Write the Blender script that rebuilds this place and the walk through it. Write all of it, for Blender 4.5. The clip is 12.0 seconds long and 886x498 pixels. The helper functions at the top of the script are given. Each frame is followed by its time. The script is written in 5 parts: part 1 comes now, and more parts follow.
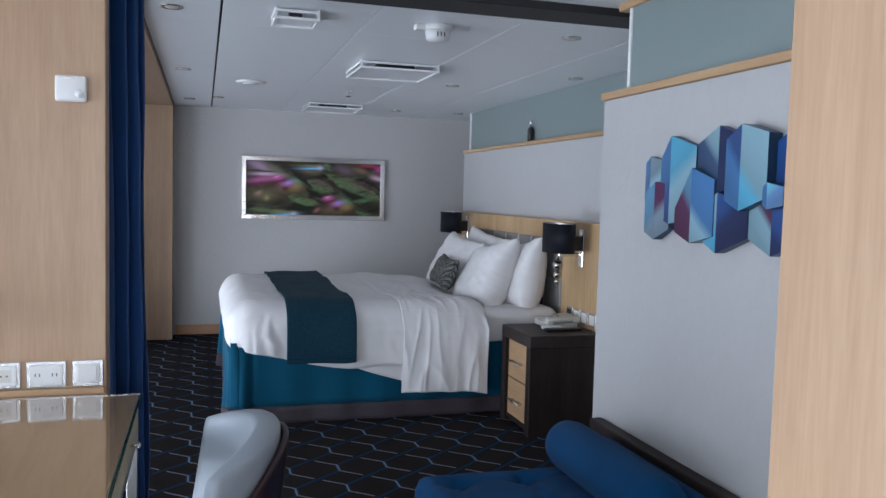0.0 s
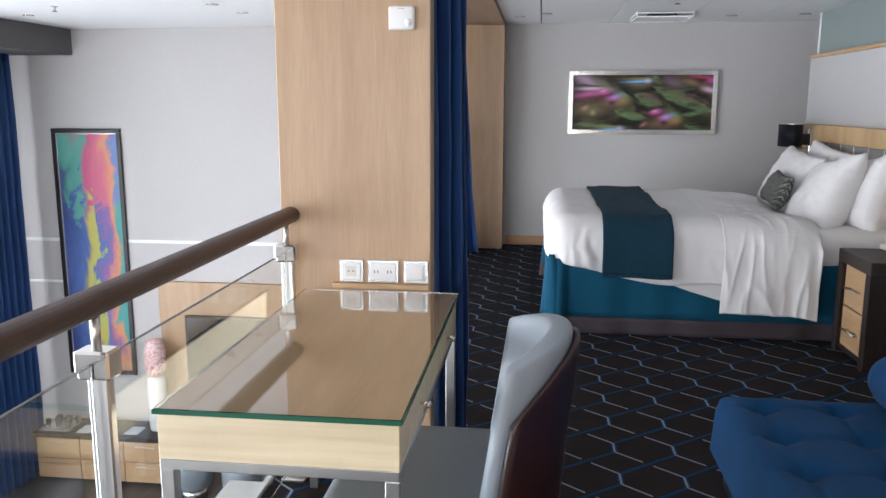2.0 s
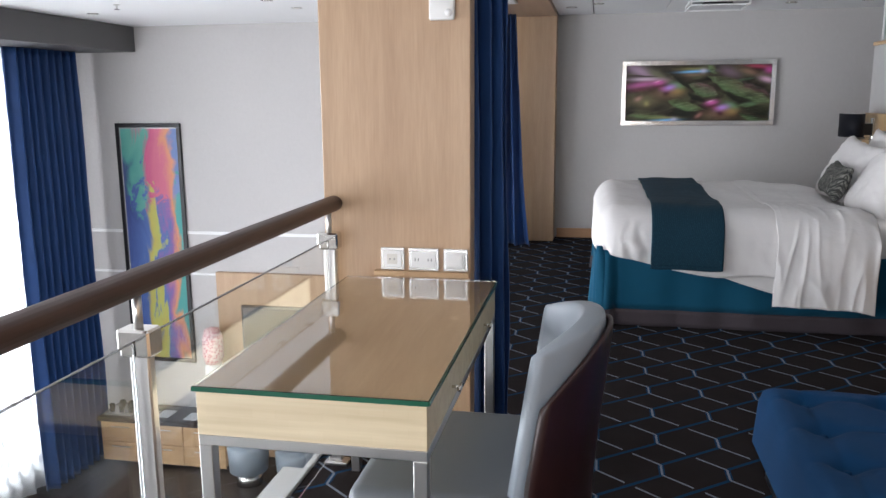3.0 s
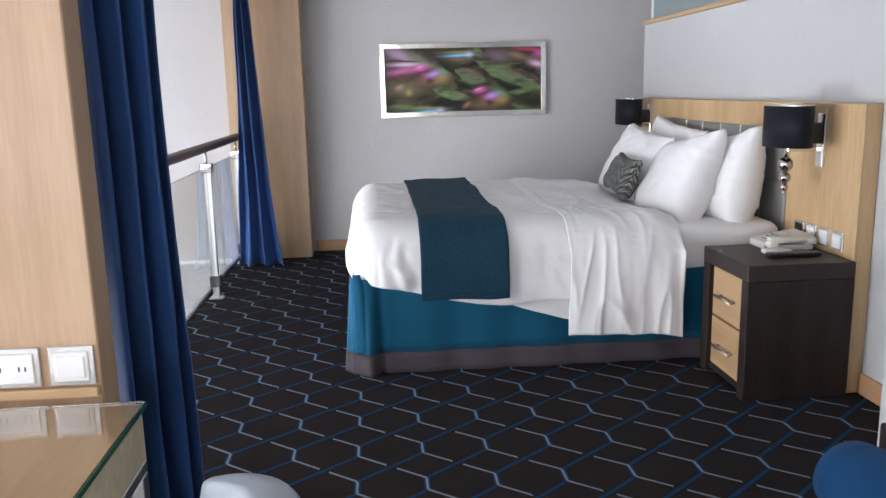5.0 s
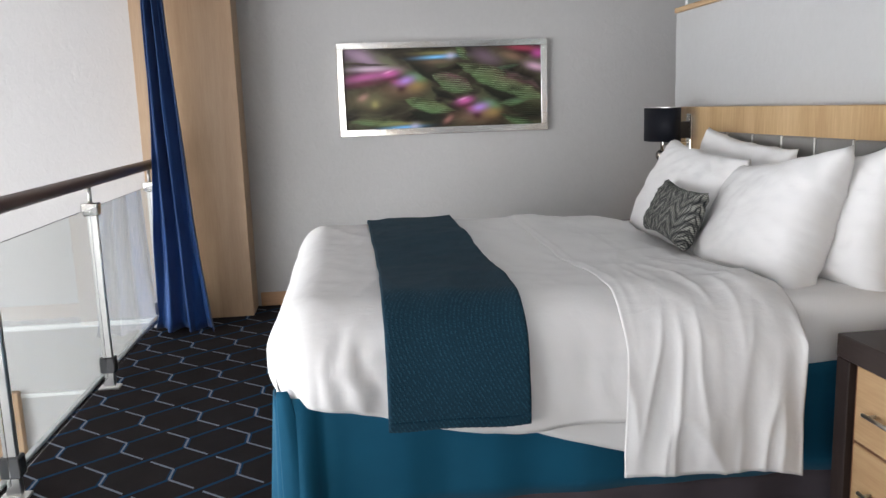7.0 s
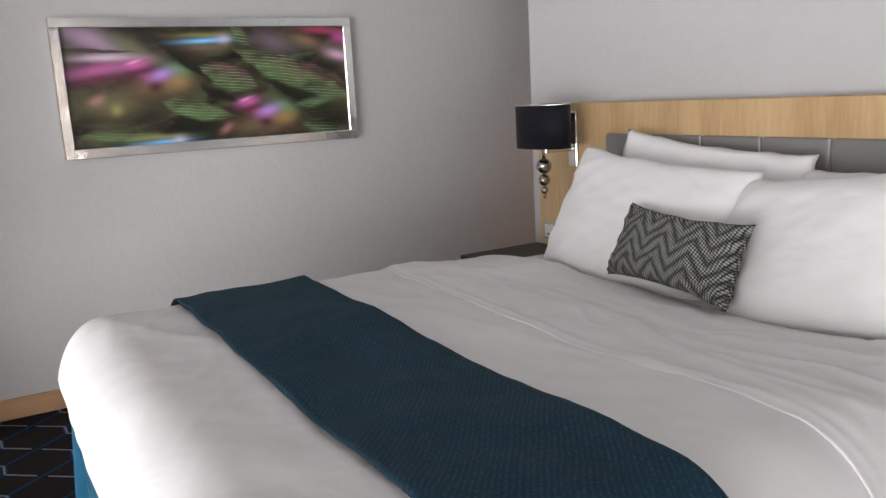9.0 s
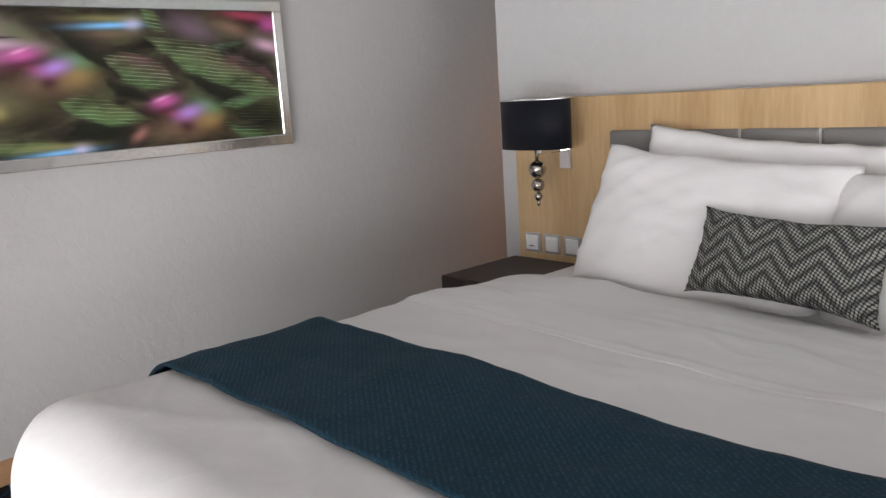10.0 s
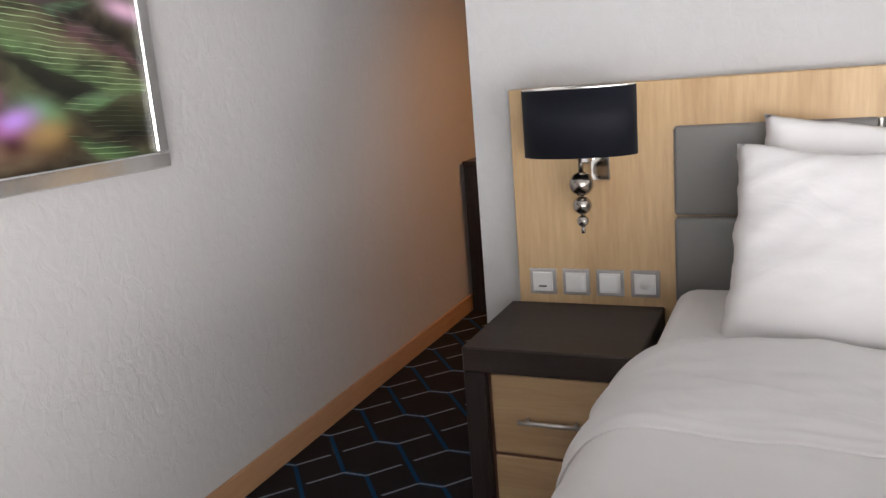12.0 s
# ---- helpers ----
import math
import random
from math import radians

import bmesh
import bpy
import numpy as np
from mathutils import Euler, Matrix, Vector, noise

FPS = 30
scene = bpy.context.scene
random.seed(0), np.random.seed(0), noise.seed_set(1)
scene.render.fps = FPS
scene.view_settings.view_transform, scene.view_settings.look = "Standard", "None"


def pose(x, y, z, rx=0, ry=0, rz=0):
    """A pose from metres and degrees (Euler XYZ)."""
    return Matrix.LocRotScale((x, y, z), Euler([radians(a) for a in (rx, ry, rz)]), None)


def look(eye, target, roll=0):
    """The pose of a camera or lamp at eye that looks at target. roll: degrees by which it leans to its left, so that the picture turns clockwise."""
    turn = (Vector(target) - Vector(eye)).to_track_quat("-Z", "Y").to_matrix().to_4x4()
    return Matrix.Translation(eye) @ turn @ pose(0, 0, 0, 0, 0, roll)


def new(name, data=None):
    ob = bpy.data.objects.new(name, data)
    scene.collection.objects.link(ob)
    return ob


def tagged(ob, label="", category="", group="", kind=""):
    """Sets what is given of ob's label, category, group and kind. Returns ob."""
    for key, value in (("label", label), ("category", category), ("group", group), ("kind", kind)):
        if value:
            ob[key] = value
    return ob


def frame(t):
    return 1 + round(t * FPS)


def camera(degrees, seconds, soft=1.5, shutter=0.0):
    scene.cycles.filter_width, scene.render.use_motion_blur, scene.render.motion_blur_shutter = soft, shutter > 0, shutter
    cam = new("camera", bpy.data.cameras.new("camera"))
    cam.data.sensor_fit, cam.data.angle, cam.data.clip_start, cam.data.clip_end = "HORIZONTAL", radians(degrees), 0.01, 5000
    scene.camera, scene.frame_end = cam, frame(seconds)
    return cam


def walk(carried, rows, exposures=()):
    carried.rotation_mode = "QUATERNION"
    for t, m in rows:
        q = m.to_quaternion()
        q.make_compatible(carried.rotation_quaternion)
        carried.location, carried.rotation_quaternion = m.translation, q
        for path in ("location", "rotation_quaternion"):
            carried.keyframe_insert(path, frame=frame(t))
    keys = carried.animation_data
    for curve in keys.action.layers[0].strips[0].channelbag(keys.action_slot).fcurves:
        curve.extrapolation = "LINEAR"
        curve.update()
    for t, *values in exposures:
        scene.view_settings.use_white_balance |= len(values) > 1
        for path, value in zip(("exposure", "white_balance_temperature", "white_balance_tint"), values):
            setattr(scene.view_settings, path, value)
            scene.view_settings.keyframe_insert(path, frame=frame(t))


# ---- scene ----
cam = camera(57.7, 12.0)
EXPOSURES = [(0, -0.78, 5620, 11), (0.5, -0.64, 5670, 9), (1.5, -0.39, 6030, 12), (2.0, -0.36, 6200, 12), (2.5, -0.53, 6300, 13), (4.5, -0.20, 6170, 13), (5.0, 0.0, 6150, 13), (5.5, 0.06, 6130, 13), (6.5, -0.05, 6330, 10), (8.5, -0.18, 6620, 14), (9.5, -0.17, 6640, 14), (11, 0.06, 6700, 14), (12, 0.34, 6680, 14)]
PATH = [
    (0, (-0.053, 0.307, 1.378), (0.519, 2.219, 1.242), 1.5),
    (0.5, (-0.022, 0.434, 1.385), (0.441, 2.374, 1.238), 1.1),
    (1, (-0.03, 0.378, 1.38), (0.234, 2.339, 1.093), 0.7),
    (1.5, (-0.028, 0.28, 1.39), (-0.058, 2.249, 1.041), 0.4),
    (2, (0.036, 0.221, 1.384), (-0.199, 2.175, 1.028), 0.1),
    (2.5, (0.093, 0.172, 1.371), (-0.284, 2.103, 1.011), -0.2),
    (2.7, (0.102, 0.17, 1.372), (-0.294, 2.096, 1.007), -0.3),
    (4.3, (0.095, 0.86, 1.323), (0.068, 2.822, 0.936), -0.9),
    (4.5, (0.106, 1.006, 1.328), (0.135, 2.968, 0.939), -0.8),
    (5, (0.228, 1.398, 1.32), (0.387, 3.354, 0.931), -1.3),
    (5.5, (0.313, 1.753, 1.311), (0.496, 3.707, 0.928), -1.4),
    (6, (0.329, 2.116, 1.274), (0.518, 4.071, 0.899), -1.9),
    (6.5, (0.359, 2.485, 1.273), (0.558, 4.441, 0.91), -2.4),
    (6.7, (0.36, 2.616, 1.269), (0.565, 4.574, 0.917), -2.2),
    (8.3, (0.126, 3.791, 1.278), (0.597, 5.703, 0.929), -2.8),
    (8.5, (0.079, 3.951, 1.275), (0.692, 5.821, 0.919), -2.7),
    (9, (-0.053, 4.32, 1.294), (0.923, 6.024, 0.916), -3.1),
    (9.5, (-0.138, 4.695, 1.294), (1.072, 6.24, 0.907), -3.5),
    (10, (-0.269, 5.102, 1.275), (1.058, 6.549, 0.893), -3.7),
    (10.5, (-0.26, 5.481, 1.306), (1.19, 6.795, 0.895), -4.4),
    (11, (-0.217, 5.875, 1.299), (1.375, 7.012, 0.883), -4.1),
    (11.5, (-0.161, 6.244, 1.278), (1.538, 7.214, 0.865), -4.3),
    (12, (-0.089, 6.537, 1.293), (1.694, 7.337, 0.865), -4.6),
]
walk(cam, [(t, look(eye, target, roll)) for t, eye, target, roll in PATH], EXPOSURES)

# ---- world and large lights ----
world = bpy.data.worlds.new("sky")
scene.world = world
world.use_nodes = True
wn = world.node_tree.nodes
sky = wn.new("ShaderNodeTexSky")
sky.sky_type, sky.sun_disc = "NISHITA", False
sky.sun_elevation, sky.sun_rotation = radians(40), radians(200)
wn["Background"].inputs["Strength"].default_value = 0.12
world.node_tree.links.new(sky.outputs[0], wn["Background"].inputs["Color"])
sun = new("sun", bpy.data.lights.new("sun", "SUN"))
sun.data.energy, sun.data.angle, sun.data.color = 1.0, radians(12), (1.0, 0.96, 0.9)
sun.matrix_world = look((-20, 8, 20), (0, 5, 0))


def area(name, eye, target, w, h, power, colour):
    lamp = new(name, bpy.data.lights.new(name, "AREA"))
    lamp.data.shape, lamp.data.size, lamp.data.size_y = "RECTANGLE", w, h
    lamp.data.energy, lamp.data.color = power, colour
    lamp.matrix_world = look(eye, target)
    return lamp


# daylight standing in the tall window of the living room
area("window_daylight", (-5.63, 3.2, 0.73), (0, 3.2, 0.73), 8.2, 2.1, 540, (0.95, 0.97, 1.0))
area("window_daylight_low", (-5.63, 3.2, -1.35), (0, 3.2, -1.35), 8.2, 1.8, 390, (0.95, 0.97, 1.0))
# fill light from behind the sitting area, set in an added, unseen window
area("added_daylight_south", (-2.35, -3.57, 1.02), (-2.35, 0, 1.02), 5.7, 1.7, 230, (0.95, 0.97, 1.0))
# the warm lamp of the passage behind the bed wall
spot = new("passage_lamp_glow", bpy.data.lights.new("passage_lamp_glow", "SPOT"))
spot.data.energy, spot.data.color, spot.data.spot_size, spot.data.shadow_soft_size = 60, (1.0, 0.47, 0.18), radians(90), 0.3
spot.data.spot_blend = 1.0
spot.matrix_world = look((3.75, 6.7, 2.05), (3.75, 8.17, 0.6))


# ---- materials ----
def mat(name, colour, rough=0.6, metal=0.0, spec=0.5, **extra):
    m = bpy.data.materials.new(name)
    m.use_nodes = True
    b = m.node_tree.nodes["Principled BSDF"]
    b.inputs["Base Color"].default_value = (*colour, 1)
    b.inputs["Roughness"].default_value = rough
    b.inputs["Metallic"].default_value = metal
    b.inputs["Specular IOR Level"].default_value = spec
    for key, value in extra.items():
        b.inputs[key.replace("_", " ")].default_value = value
    return m


def nd(m, kind, **values):
    n = m.node_tree.nodes.new(kind)
    for key, value in values.items():
        if key.startswith("i_"):
            n.inputs[key[2:].replace("_", " ")].default_value = value
        elif key == "operation":
            n.operation = value
        elif key == "data_type":
            n.data_type = value
    return n


def ln(m, a, b):
    m.node_tree.links.new(a, b)


def bsdf(m):
    return m.node_tree.nodes["Principled BSDF"]


def coords(m, scale=(1, 1, 1), rotate=(0, 0, 0)):
    tc = m.node_tree.nodes.new("ShaderNodeTexCoord")
    mp = m.node_tree.nodes.new("ShaderNodeMapping")
    mp.inputs["Scale"].default_value = scale
    mp.inputs["Rotation"].default_value = rotate
    ln(m, tc.outputs["Object"], mp.inputs["Vector"])
    return mp.outputs["Vector"]


def math_node(m, op, a, b=None, c=None):
    n = m.node_tree.nodes.new("ShaderNodeMath")
    n.operation = op
    for i, v in enumerate((a, b, c)):
        if v is None:
            continue
        if isinstance(v, (int, float)):
            n.inputs[i].default_value = v
        else:
            ln(m, v, n.inputs[i])
    return n.outputs[0]


def ramp(m, fac, stops):
    r = m.node_tree.nodes.new("ShaderNodeValToRGB")
    e = r.color_ramp.elements
    e[0].position, e[0].color = stops[0][0], (*stops[0][1], 1)
    e[1].position, e[1].color = stops[-1][0], (*stops[-1][1], 1)
    for p, c in stops[1:-1]:
        x = e.new(p)
        x.color = (*c, 1)
    ln(m, fac, r.inputs[0])
    return r.outputs[0]


def noise_tex(m, vec, scale, detail=4.0, rough=0.55, distortion=0.0):
    n = m.node_tree.nodes.new("ShaderNodeTexNoise")
    n.inputs["Scale"].default_value, n.inputs["Detail"].default_value = scale, detail
    n.inputs["Roughness"].default_value, n.inputs["Distortion"].default_value = rough, distortion
    ln(m, vec, n.inputs["Vector"])
    return n.outputs["Fac"]


def mix(m, fac, a, b):
    n = m.node_tree.nodes.new("ShaderNodeMix")
    n.data_type = "RGBA"
    for i, v in ((0, fac), (6, a), (7, b)):
        if isinstance(v, (int, float)):
            n.inputs[i].default_value = v
        elif isinstance(v, tuple):
            n.inputs[i].default_value = (*v, 1)
        else:
            ln(m, v, n.inputs[i])
    return n.outputs[2]


def bump(m, height, strength=0.3, distance=0.002):
    b = m.node_tree.nodes.new("ShaderNodeBump")
    b.inputs["Strength"].default_value, b.inputs["Distance"].default_value = strength, distance
    ln(m, height, b.inputs["Height"])
    ln(m, b.outputs[0], bsdf(m).inputs["Normal"])


def colour_in(m, out):
    ln(m, out, bsdf(m).inputs["Base Color"])


def wood(name, dark, light, scale=(9, 9, 0.55), rough=0.42, seed=0.0):
    """Veneer whose grain runs along the axis with the smallest scale."""
    m = mat(name, light, rough)
    v = coords(m, scale)
    broad = noise_tex(m, v, 1.0, 3, 0.5, 0.6)
    fine = noise_tex(m, coords(m, tuple(16 * s for s in scale)), 1.0, 3, 0.6)
    mixed = math_node(m, "ADD", math_node(m, "MULTIPLY", broad, 0.65), math_node(m, "MULTIPLY", fine, 0.35))
    colour_in(m, ramp(m, mixed, [(0.33, dark), (0.5, tuple((a + b) / 2 for a, b in zip(dark, light))), (0.66, light)]))
    bump(m, fine, 0.12, 0.001)
    return m


def cloth(name, colour, scale=500, strength=0.25, rough=0.9, vary=0.12, sheen=0.2):
    m = mat(name, colour, rough, spec=0.2)
    bsdf(m).inputs["Sheen Weight"].default_value = sheen
    v = coords(m)
    n = noise_tex(m, v, 6, 4)
    colour_in(m, mix(m, n, tuple(c * (1 - vary) for c in colour), tuple(min(1, c * (1 + vary)) for c in colour)))
    bump(m, noise_tex(m, v, scale, 2), strength, 0.001)
    return m


def linen_cloth(name, colour):
    """Cotton with soft crumples and a fine weave."""
    m = mat(name, colour, 0.88, spec=0.15)
    v = coords(m)
    soft = noise_tex(m, v, 9, 4, 0.5, 0.3)
    long = noise_tex(m, coords(m, (5, 16, 5), (0, 0, radians(25))), 1.0, 3, 0.5, 0.2)
    weave = noise_tex(m, v, 420, 2)
    fold = noise_tex(m, coords(m, (1, 1.5, 1), (0, 0, radians(-20))), 5.5, 3, 0.5, 0.9)
    sharp = math_node(m, "MINIMUM", math_node(m, "MULTIPLY", math_node(m, "ABSOLUTE", math_node(m, "SUBTRACT", fold, 0.5)), 9.0), 1.0)
    long = math_node(m, "SUBTRACT", long, math_node(m, "MULTIPLY", sharp, 0.22))
    h = math_node(m, "ADD", math_node(m, "ADD", math_node(m, "MULTIPLY", long, 0.5), math_node(m, "MULTIPLY", soft, 0.5)), math_node(m, "MULTIPLY", weave, 0.02))
    colour_in(m, mix(m, soft, tuple(c * 0.97 for c in colour), colour))
    bump(m, h, 0.27, 0.012)
    return m


M = {}
M["oak"] = wood("oak veneer", (0.385, 0.242, 0.138), (0.50, 0.342, 0.208))
M["oak_h"] = wood("oak veneer lengthwise", (0.40, 0.242, 0.120), (0.545, 0.365, 0.198), (9, 0.55, 9))
M["oak_base"] = wood("reddish oak moulding", (0.40, 0.215, 0.105), (0.55, 0.32, 0.17), (0.55, 0.55, 9))
M["oak_x"] = wood("oak veneer crosswise", (0.44, 0.27, 0.14), (0.60, 0.41, 0.23), (0.55, 9, 9))
M["soffit"] = wood("brown veneer", (0.26, 0.17, 0.11), (0.36, 0.25, 0.17), (9, 0.55, 9))
M["headwood"] = wood("oak headboard veneer", (0.42, 0.262, 0.122), (0.62, 0.43, 0.23), (9, 5, 0.5))
M["wenge"] = wood("dark stained wood", (0.023, 0.0155, 0.0138), (0.046, 0.0325, 0.029), (9, 0.6, 9), 0.45)
bsdf(M["wenge"]).inputs["Specular IOR Level"].default_value = 0.3
M["wenge_v"] = wood("dark stained wood upright", (0.020, 0.0135, 0.0125), (0.040, 0.028, 0.025), (9, 9, 0.6), 0.5)
bsdf(M["wenge_v"]).inputs["Specular IOR Level"].default_value = 0.2
M["liner"] = wood("red-brown liner", (0.10, 0.040, 0.018), (0.17, 0.075, 0.035), (9, 0.6, 9), 0.5)
M["railwood"] = wood("dark brown rail wood", (0.040, 0.017, 0.012), (0.066, 0.030, 0.022), (20, 0.8, 20), 0.4)
bsdf(M["railwood"]).inputs["Specular IOR Level"].default_value = 0.3
M["floorwood"] = wood("dark floor boards", (0.03, 0.024, 0.022), (0.06, 0.05, 0.045), (6, 0.5, 6), 0.35)
M["maple"] = mat("pale maple veneer", (0.66, 0.55, 0.36), 0.4)
v = coords(M["maple"], (1.5, 40, 40))
m = M["maple"]
bk = nd(m, "ShaderNodeTexBrick")
bk.inputs["Scale"].default_value, bk.inputs["Mortar Size"].default_value = 1.0, 0.0006
bk.inputs["Brick Width"].default_value, bk.inputs["Row Height"].default_value = 0.055, 0.021
for key, value in (("Color1", (0.50, 0.42, 0.27, 1)), ("Color2", (0.66, 0.57, 0.40, 1)), ("Mortar", (0.45, 0.37, 0.23, 1))):
    bk.inputs[key].default_value = value
ln(m, coords(m, (1, 1, 1), (radians(90), 0, 0)), bk.inputs["Vector"])
grain = ramp(m, noise_tex(m, v, 1.0, 4), [(0.3, (0.52, 0.43, 0.27)), (0.7, (0.68, 0.59, 0.41))])
colour_in(m, mix(m, 0.85, bk.outputs["Color"], grain))


def wallpaper(name, colour, strength):
    m = mat(name, colour, 0.75, spec=0.3)
    v = coords(m, (1, 1, 0.75))
    n = noise_tex(m, v, 30, 5, 0.6, 0.8)
    big = noise_tex(m, coords(m), 1.2, 2)
    both = math_node(m, "ADD", math_node(m, "MULTIPLY", n, 0.6), math_node(m, "MULTIPLY", big, 0.4))
    colour_in(m, ramp(m, both, [(0.3, tuple(c * 0.94 for c in colour)), (0.7, colour)]))
    bump(m, n, strength, 0.004)
    return m


M["wall_grey"] = wallpaper("grey embossed wallpaper", (0.535, 0.520, 0.506), 0.6)
M["wall_white"] = wallpaper("off-white embossed wallpaper", (0.51, 0.505, 0.497), 0.5)
M["white_trim"] = mat("white painted trim", (0.8, 0.8, 0.79), 0.45)
M["plastic"] = mat("white plastic", (0.78, 0.78, 0.76), 0.35)
M["ivory"] = mat("ivory plastic", (0.62, 0.60, 0.54), 0.4)
M["black_plastic"] = mat("black plastic", (0.012, 0.012, 0.014), 0.35)
M["satin"] = mat("satin metal frame", (0.72, 0.71, 0.69), 0.26, 0.65)
M["steel"] = mat("brushed steel", (0.66, 0.65, 0.63), 0.3, 1.0)
M["silver"] = mat("satin silver leaf", (0.90, 0.89, 0.87), 0.17, 0.9)
bump(M["silver"], noise_tex(M["silver"], coords(M["silver"], (1, 1, 1)), 9, 3), 0.25, 0.01)
M["chrome"] = mat("polished chrome", (0.72, 0.70, 0.67), 0.1, 1.0)
M["pewter"] = mat("smoked mirror metal", (0.46, 0.42, 0.38), 0.2, 1.0)
M["clamp_dark"] = mat("dark grey metal", (0.06, 0.06, 0.062), 0.35, 0.6)
M["dark_channel"] = mat("dark grey track", (0.02, 0.019, 0.02), 0.6)
M["beam"] = mat("dark grey pelmet paint", (0.10, 0.098, 0.10), 0.6)
M["gap"] = mat("ceiling joint shadow gap", (0.05, 0.05, 0.055), 0.8)
M["ceiling"] = mat("pale metal ceiling panel", (0.84, 0.86, 0.88), 0.34, 0.1)
bump(M["ceiling"], noise_tex(M["ceiling"], coords(M["ceiling"]), 3, 2), 0.05, 0.01)
M["ceil_white"] = mat("white ceiling paint", (0.88, 0.89, 0.89), 0.5)
M["leather_grey"] = mat("grey upholstery leather", (0.205, 0.197, 0.188), 0.34)
v = coords(M["leather_grey"])
bump(M["leather_grey"], math_node(M["leather_grey"], "MULTIPLY_ADD", noise_tex(M["leather_grey"], v, 16, 3), 5.0, noise_tex(M["leather_grey"], v, 220, 3)), 0.3, 0.0015)
M["leather_chair"] = mat("pale grey chair leather", (0.255, 0.29, 0.325), 0.38)
bump(M["leather_chair"], noise_tex(M["leather_chair"], coords(M["leather_chair"]), 260, 3), 0.15, 0.001)
M["leather_seat"] = mat("slate grey seat leather", (0.11, 0.125, 0.14), 0.42)
bump(M["leather_seat"], noise_tex(M["leather_seat"], coords(M["leather_seat"]), 260, 3), 0.15, 0.001)
M["maroon"] = wood("dark red-brown shell", (0.016, 0.0055, 0.0055), (0.030, 0.010, 0.009), (9, 9, 0.6), 0.35)
M["navy"] = cloth("navy satin curtain", (0.015, 0.052, 0.165), 300, 0.15, 0.5, 0.2, 0.15)
M["sofa"] = cloth("blue wool upholstery", (0.004, 0.046, 0.128), 700, 0.4, 0.95, 0.2, 0.03)
M["linen"] = linen_cloth("white bed linen", (0.80, 0.78, 0.765))
M["sheet"] = linen_cloth("white fitted sheet", (0.80, 0.78, 0.765))
M["teal"] = cloth("teal bed skirt cloth", (0.004, 0.078, 0.142), 600, 0.2, 0.8, 0.15, 0.08)
M["band"] = cloth("grey-brown skirt band", (0.070, 0.058, 0.066), 600, 0.2, 0.85, 0.15, 0.05)
M["shade"] = cloth("black lampshade satin", (0.006, 0.007, 0.012), 800, 0.1, 0.65, 0.2, 0.04)
M["paper"] = mat("printed paper", (0.6, 0.62, 0.63), 0.5)
M["green_edge"] = mat("green glass edge", (0.02, 0.10, 0.062), 0.15)

# the bed runner: dark teal weave with fine raised dots
m = M["runner"] = mat("dark teal woven runner", (0.01, 0.06, 0.09), 0.9, spec=0.15)
v = coords(m, (1, 1, 1))
sep = nd(m, "ShaderNodeSeparateXYZ")
ln(m, coords(m), sep.inputs[0])
twill = math_node(m, "MULTIPLY", math_node(m, "PINGPONG", math_node(m, "ADD", math_node(m, "SUBTRACT", math_node(m, "MULTIPLY", sep.outputs[0], 0.8), math_node(m, "MULTIPLY", sep.outputs[1], 0.6)), math_node(m, "MULTIPLY", sep.outputs[2], 0.5)), 0.005), 200.0)
vo = nd(m, "ShaderNodeTexVoronoi")
vo.inputs["Scale"].default_value = 140
ln(m, v, vo.inputs["Vector"])
n = noise_tex(m, v, 5, 3)
base = mix(m, n, (0.006, 0.0245, 0.041), (0.010, 0.037, 0.060))
lit = math_node(m, "MULTIPLY", ramp(m, vo.outputs["Distance"], [(0.2, (1, 1, 1)), (0.6, (0.15, 0.15, 0.15))]), twill)
colour_in(m, mix(m, lit, base, (0.021, 0.074, 0.112)))
bump(m, lit, 0.7, 0.002)
bsdf(m).inputs["Sheen Weight"].default_value = 0.03

# the cushion: grey herringbone
m = M["herring"] = mat("grey herringbone weave", (0.2, 0.21, 0.21), 0.9, spec=0.1)
sep = nd(m, "ShaderNodeSeparateXYZ")
ln(m, coords(m), sep.inputs[0])
zig = math_node(m, "PINGPONG", math_node(m, "ADD", sep.outputs[0], math_node(m, "MULTIPLY", noise_tex(m, coords(m), 30, 2), 0.008)), 0.062)
stripe = math_node(m, "DIVIDE", math_node(m, "PINGPONG", math_node(m, "ADD", sep.outputs[1], zig), 0.021), 0.021)
across = math_node(m, "DIVIDE", math_node(m, "PINGPONG", math_node(m, "SUBTRACT", sep.outputs[0], math_node(m, "MULTIPLY", sep.outputs[1], 0.3)), 0.0044), 0.0044)
along = math_node(m, "DIVIDE", math_node(m, "PINGPONG", math_node(m, "ADD", sep.outputs[1], math_node(m, "MULTIPLY", sep.outputs[0], 0.5)), 0.0040), 0.0040)
knot = math_node(m, "MULTIPLY", across, along)
yarn = mix(m, noise_tex(m, coords(m), 26, 3), (0.33, 0.34, 0.32), (0.38, 0.365, 0.31))
tone = mix(m, ramp(m, stripe, [(0.05, (0, 0, 0)), (0.75, (1, 1, 1))]), (0.088, 0.088, 0.086), yarn)
colour_in(m, mix(m, ramp(m, knot, [(0.06, (0, 0, 0)), (0.34, (1, 1, 1))]), (0.020, 0.022, 0.024), tone))
bump(m, knot, 0.6, 0.002)

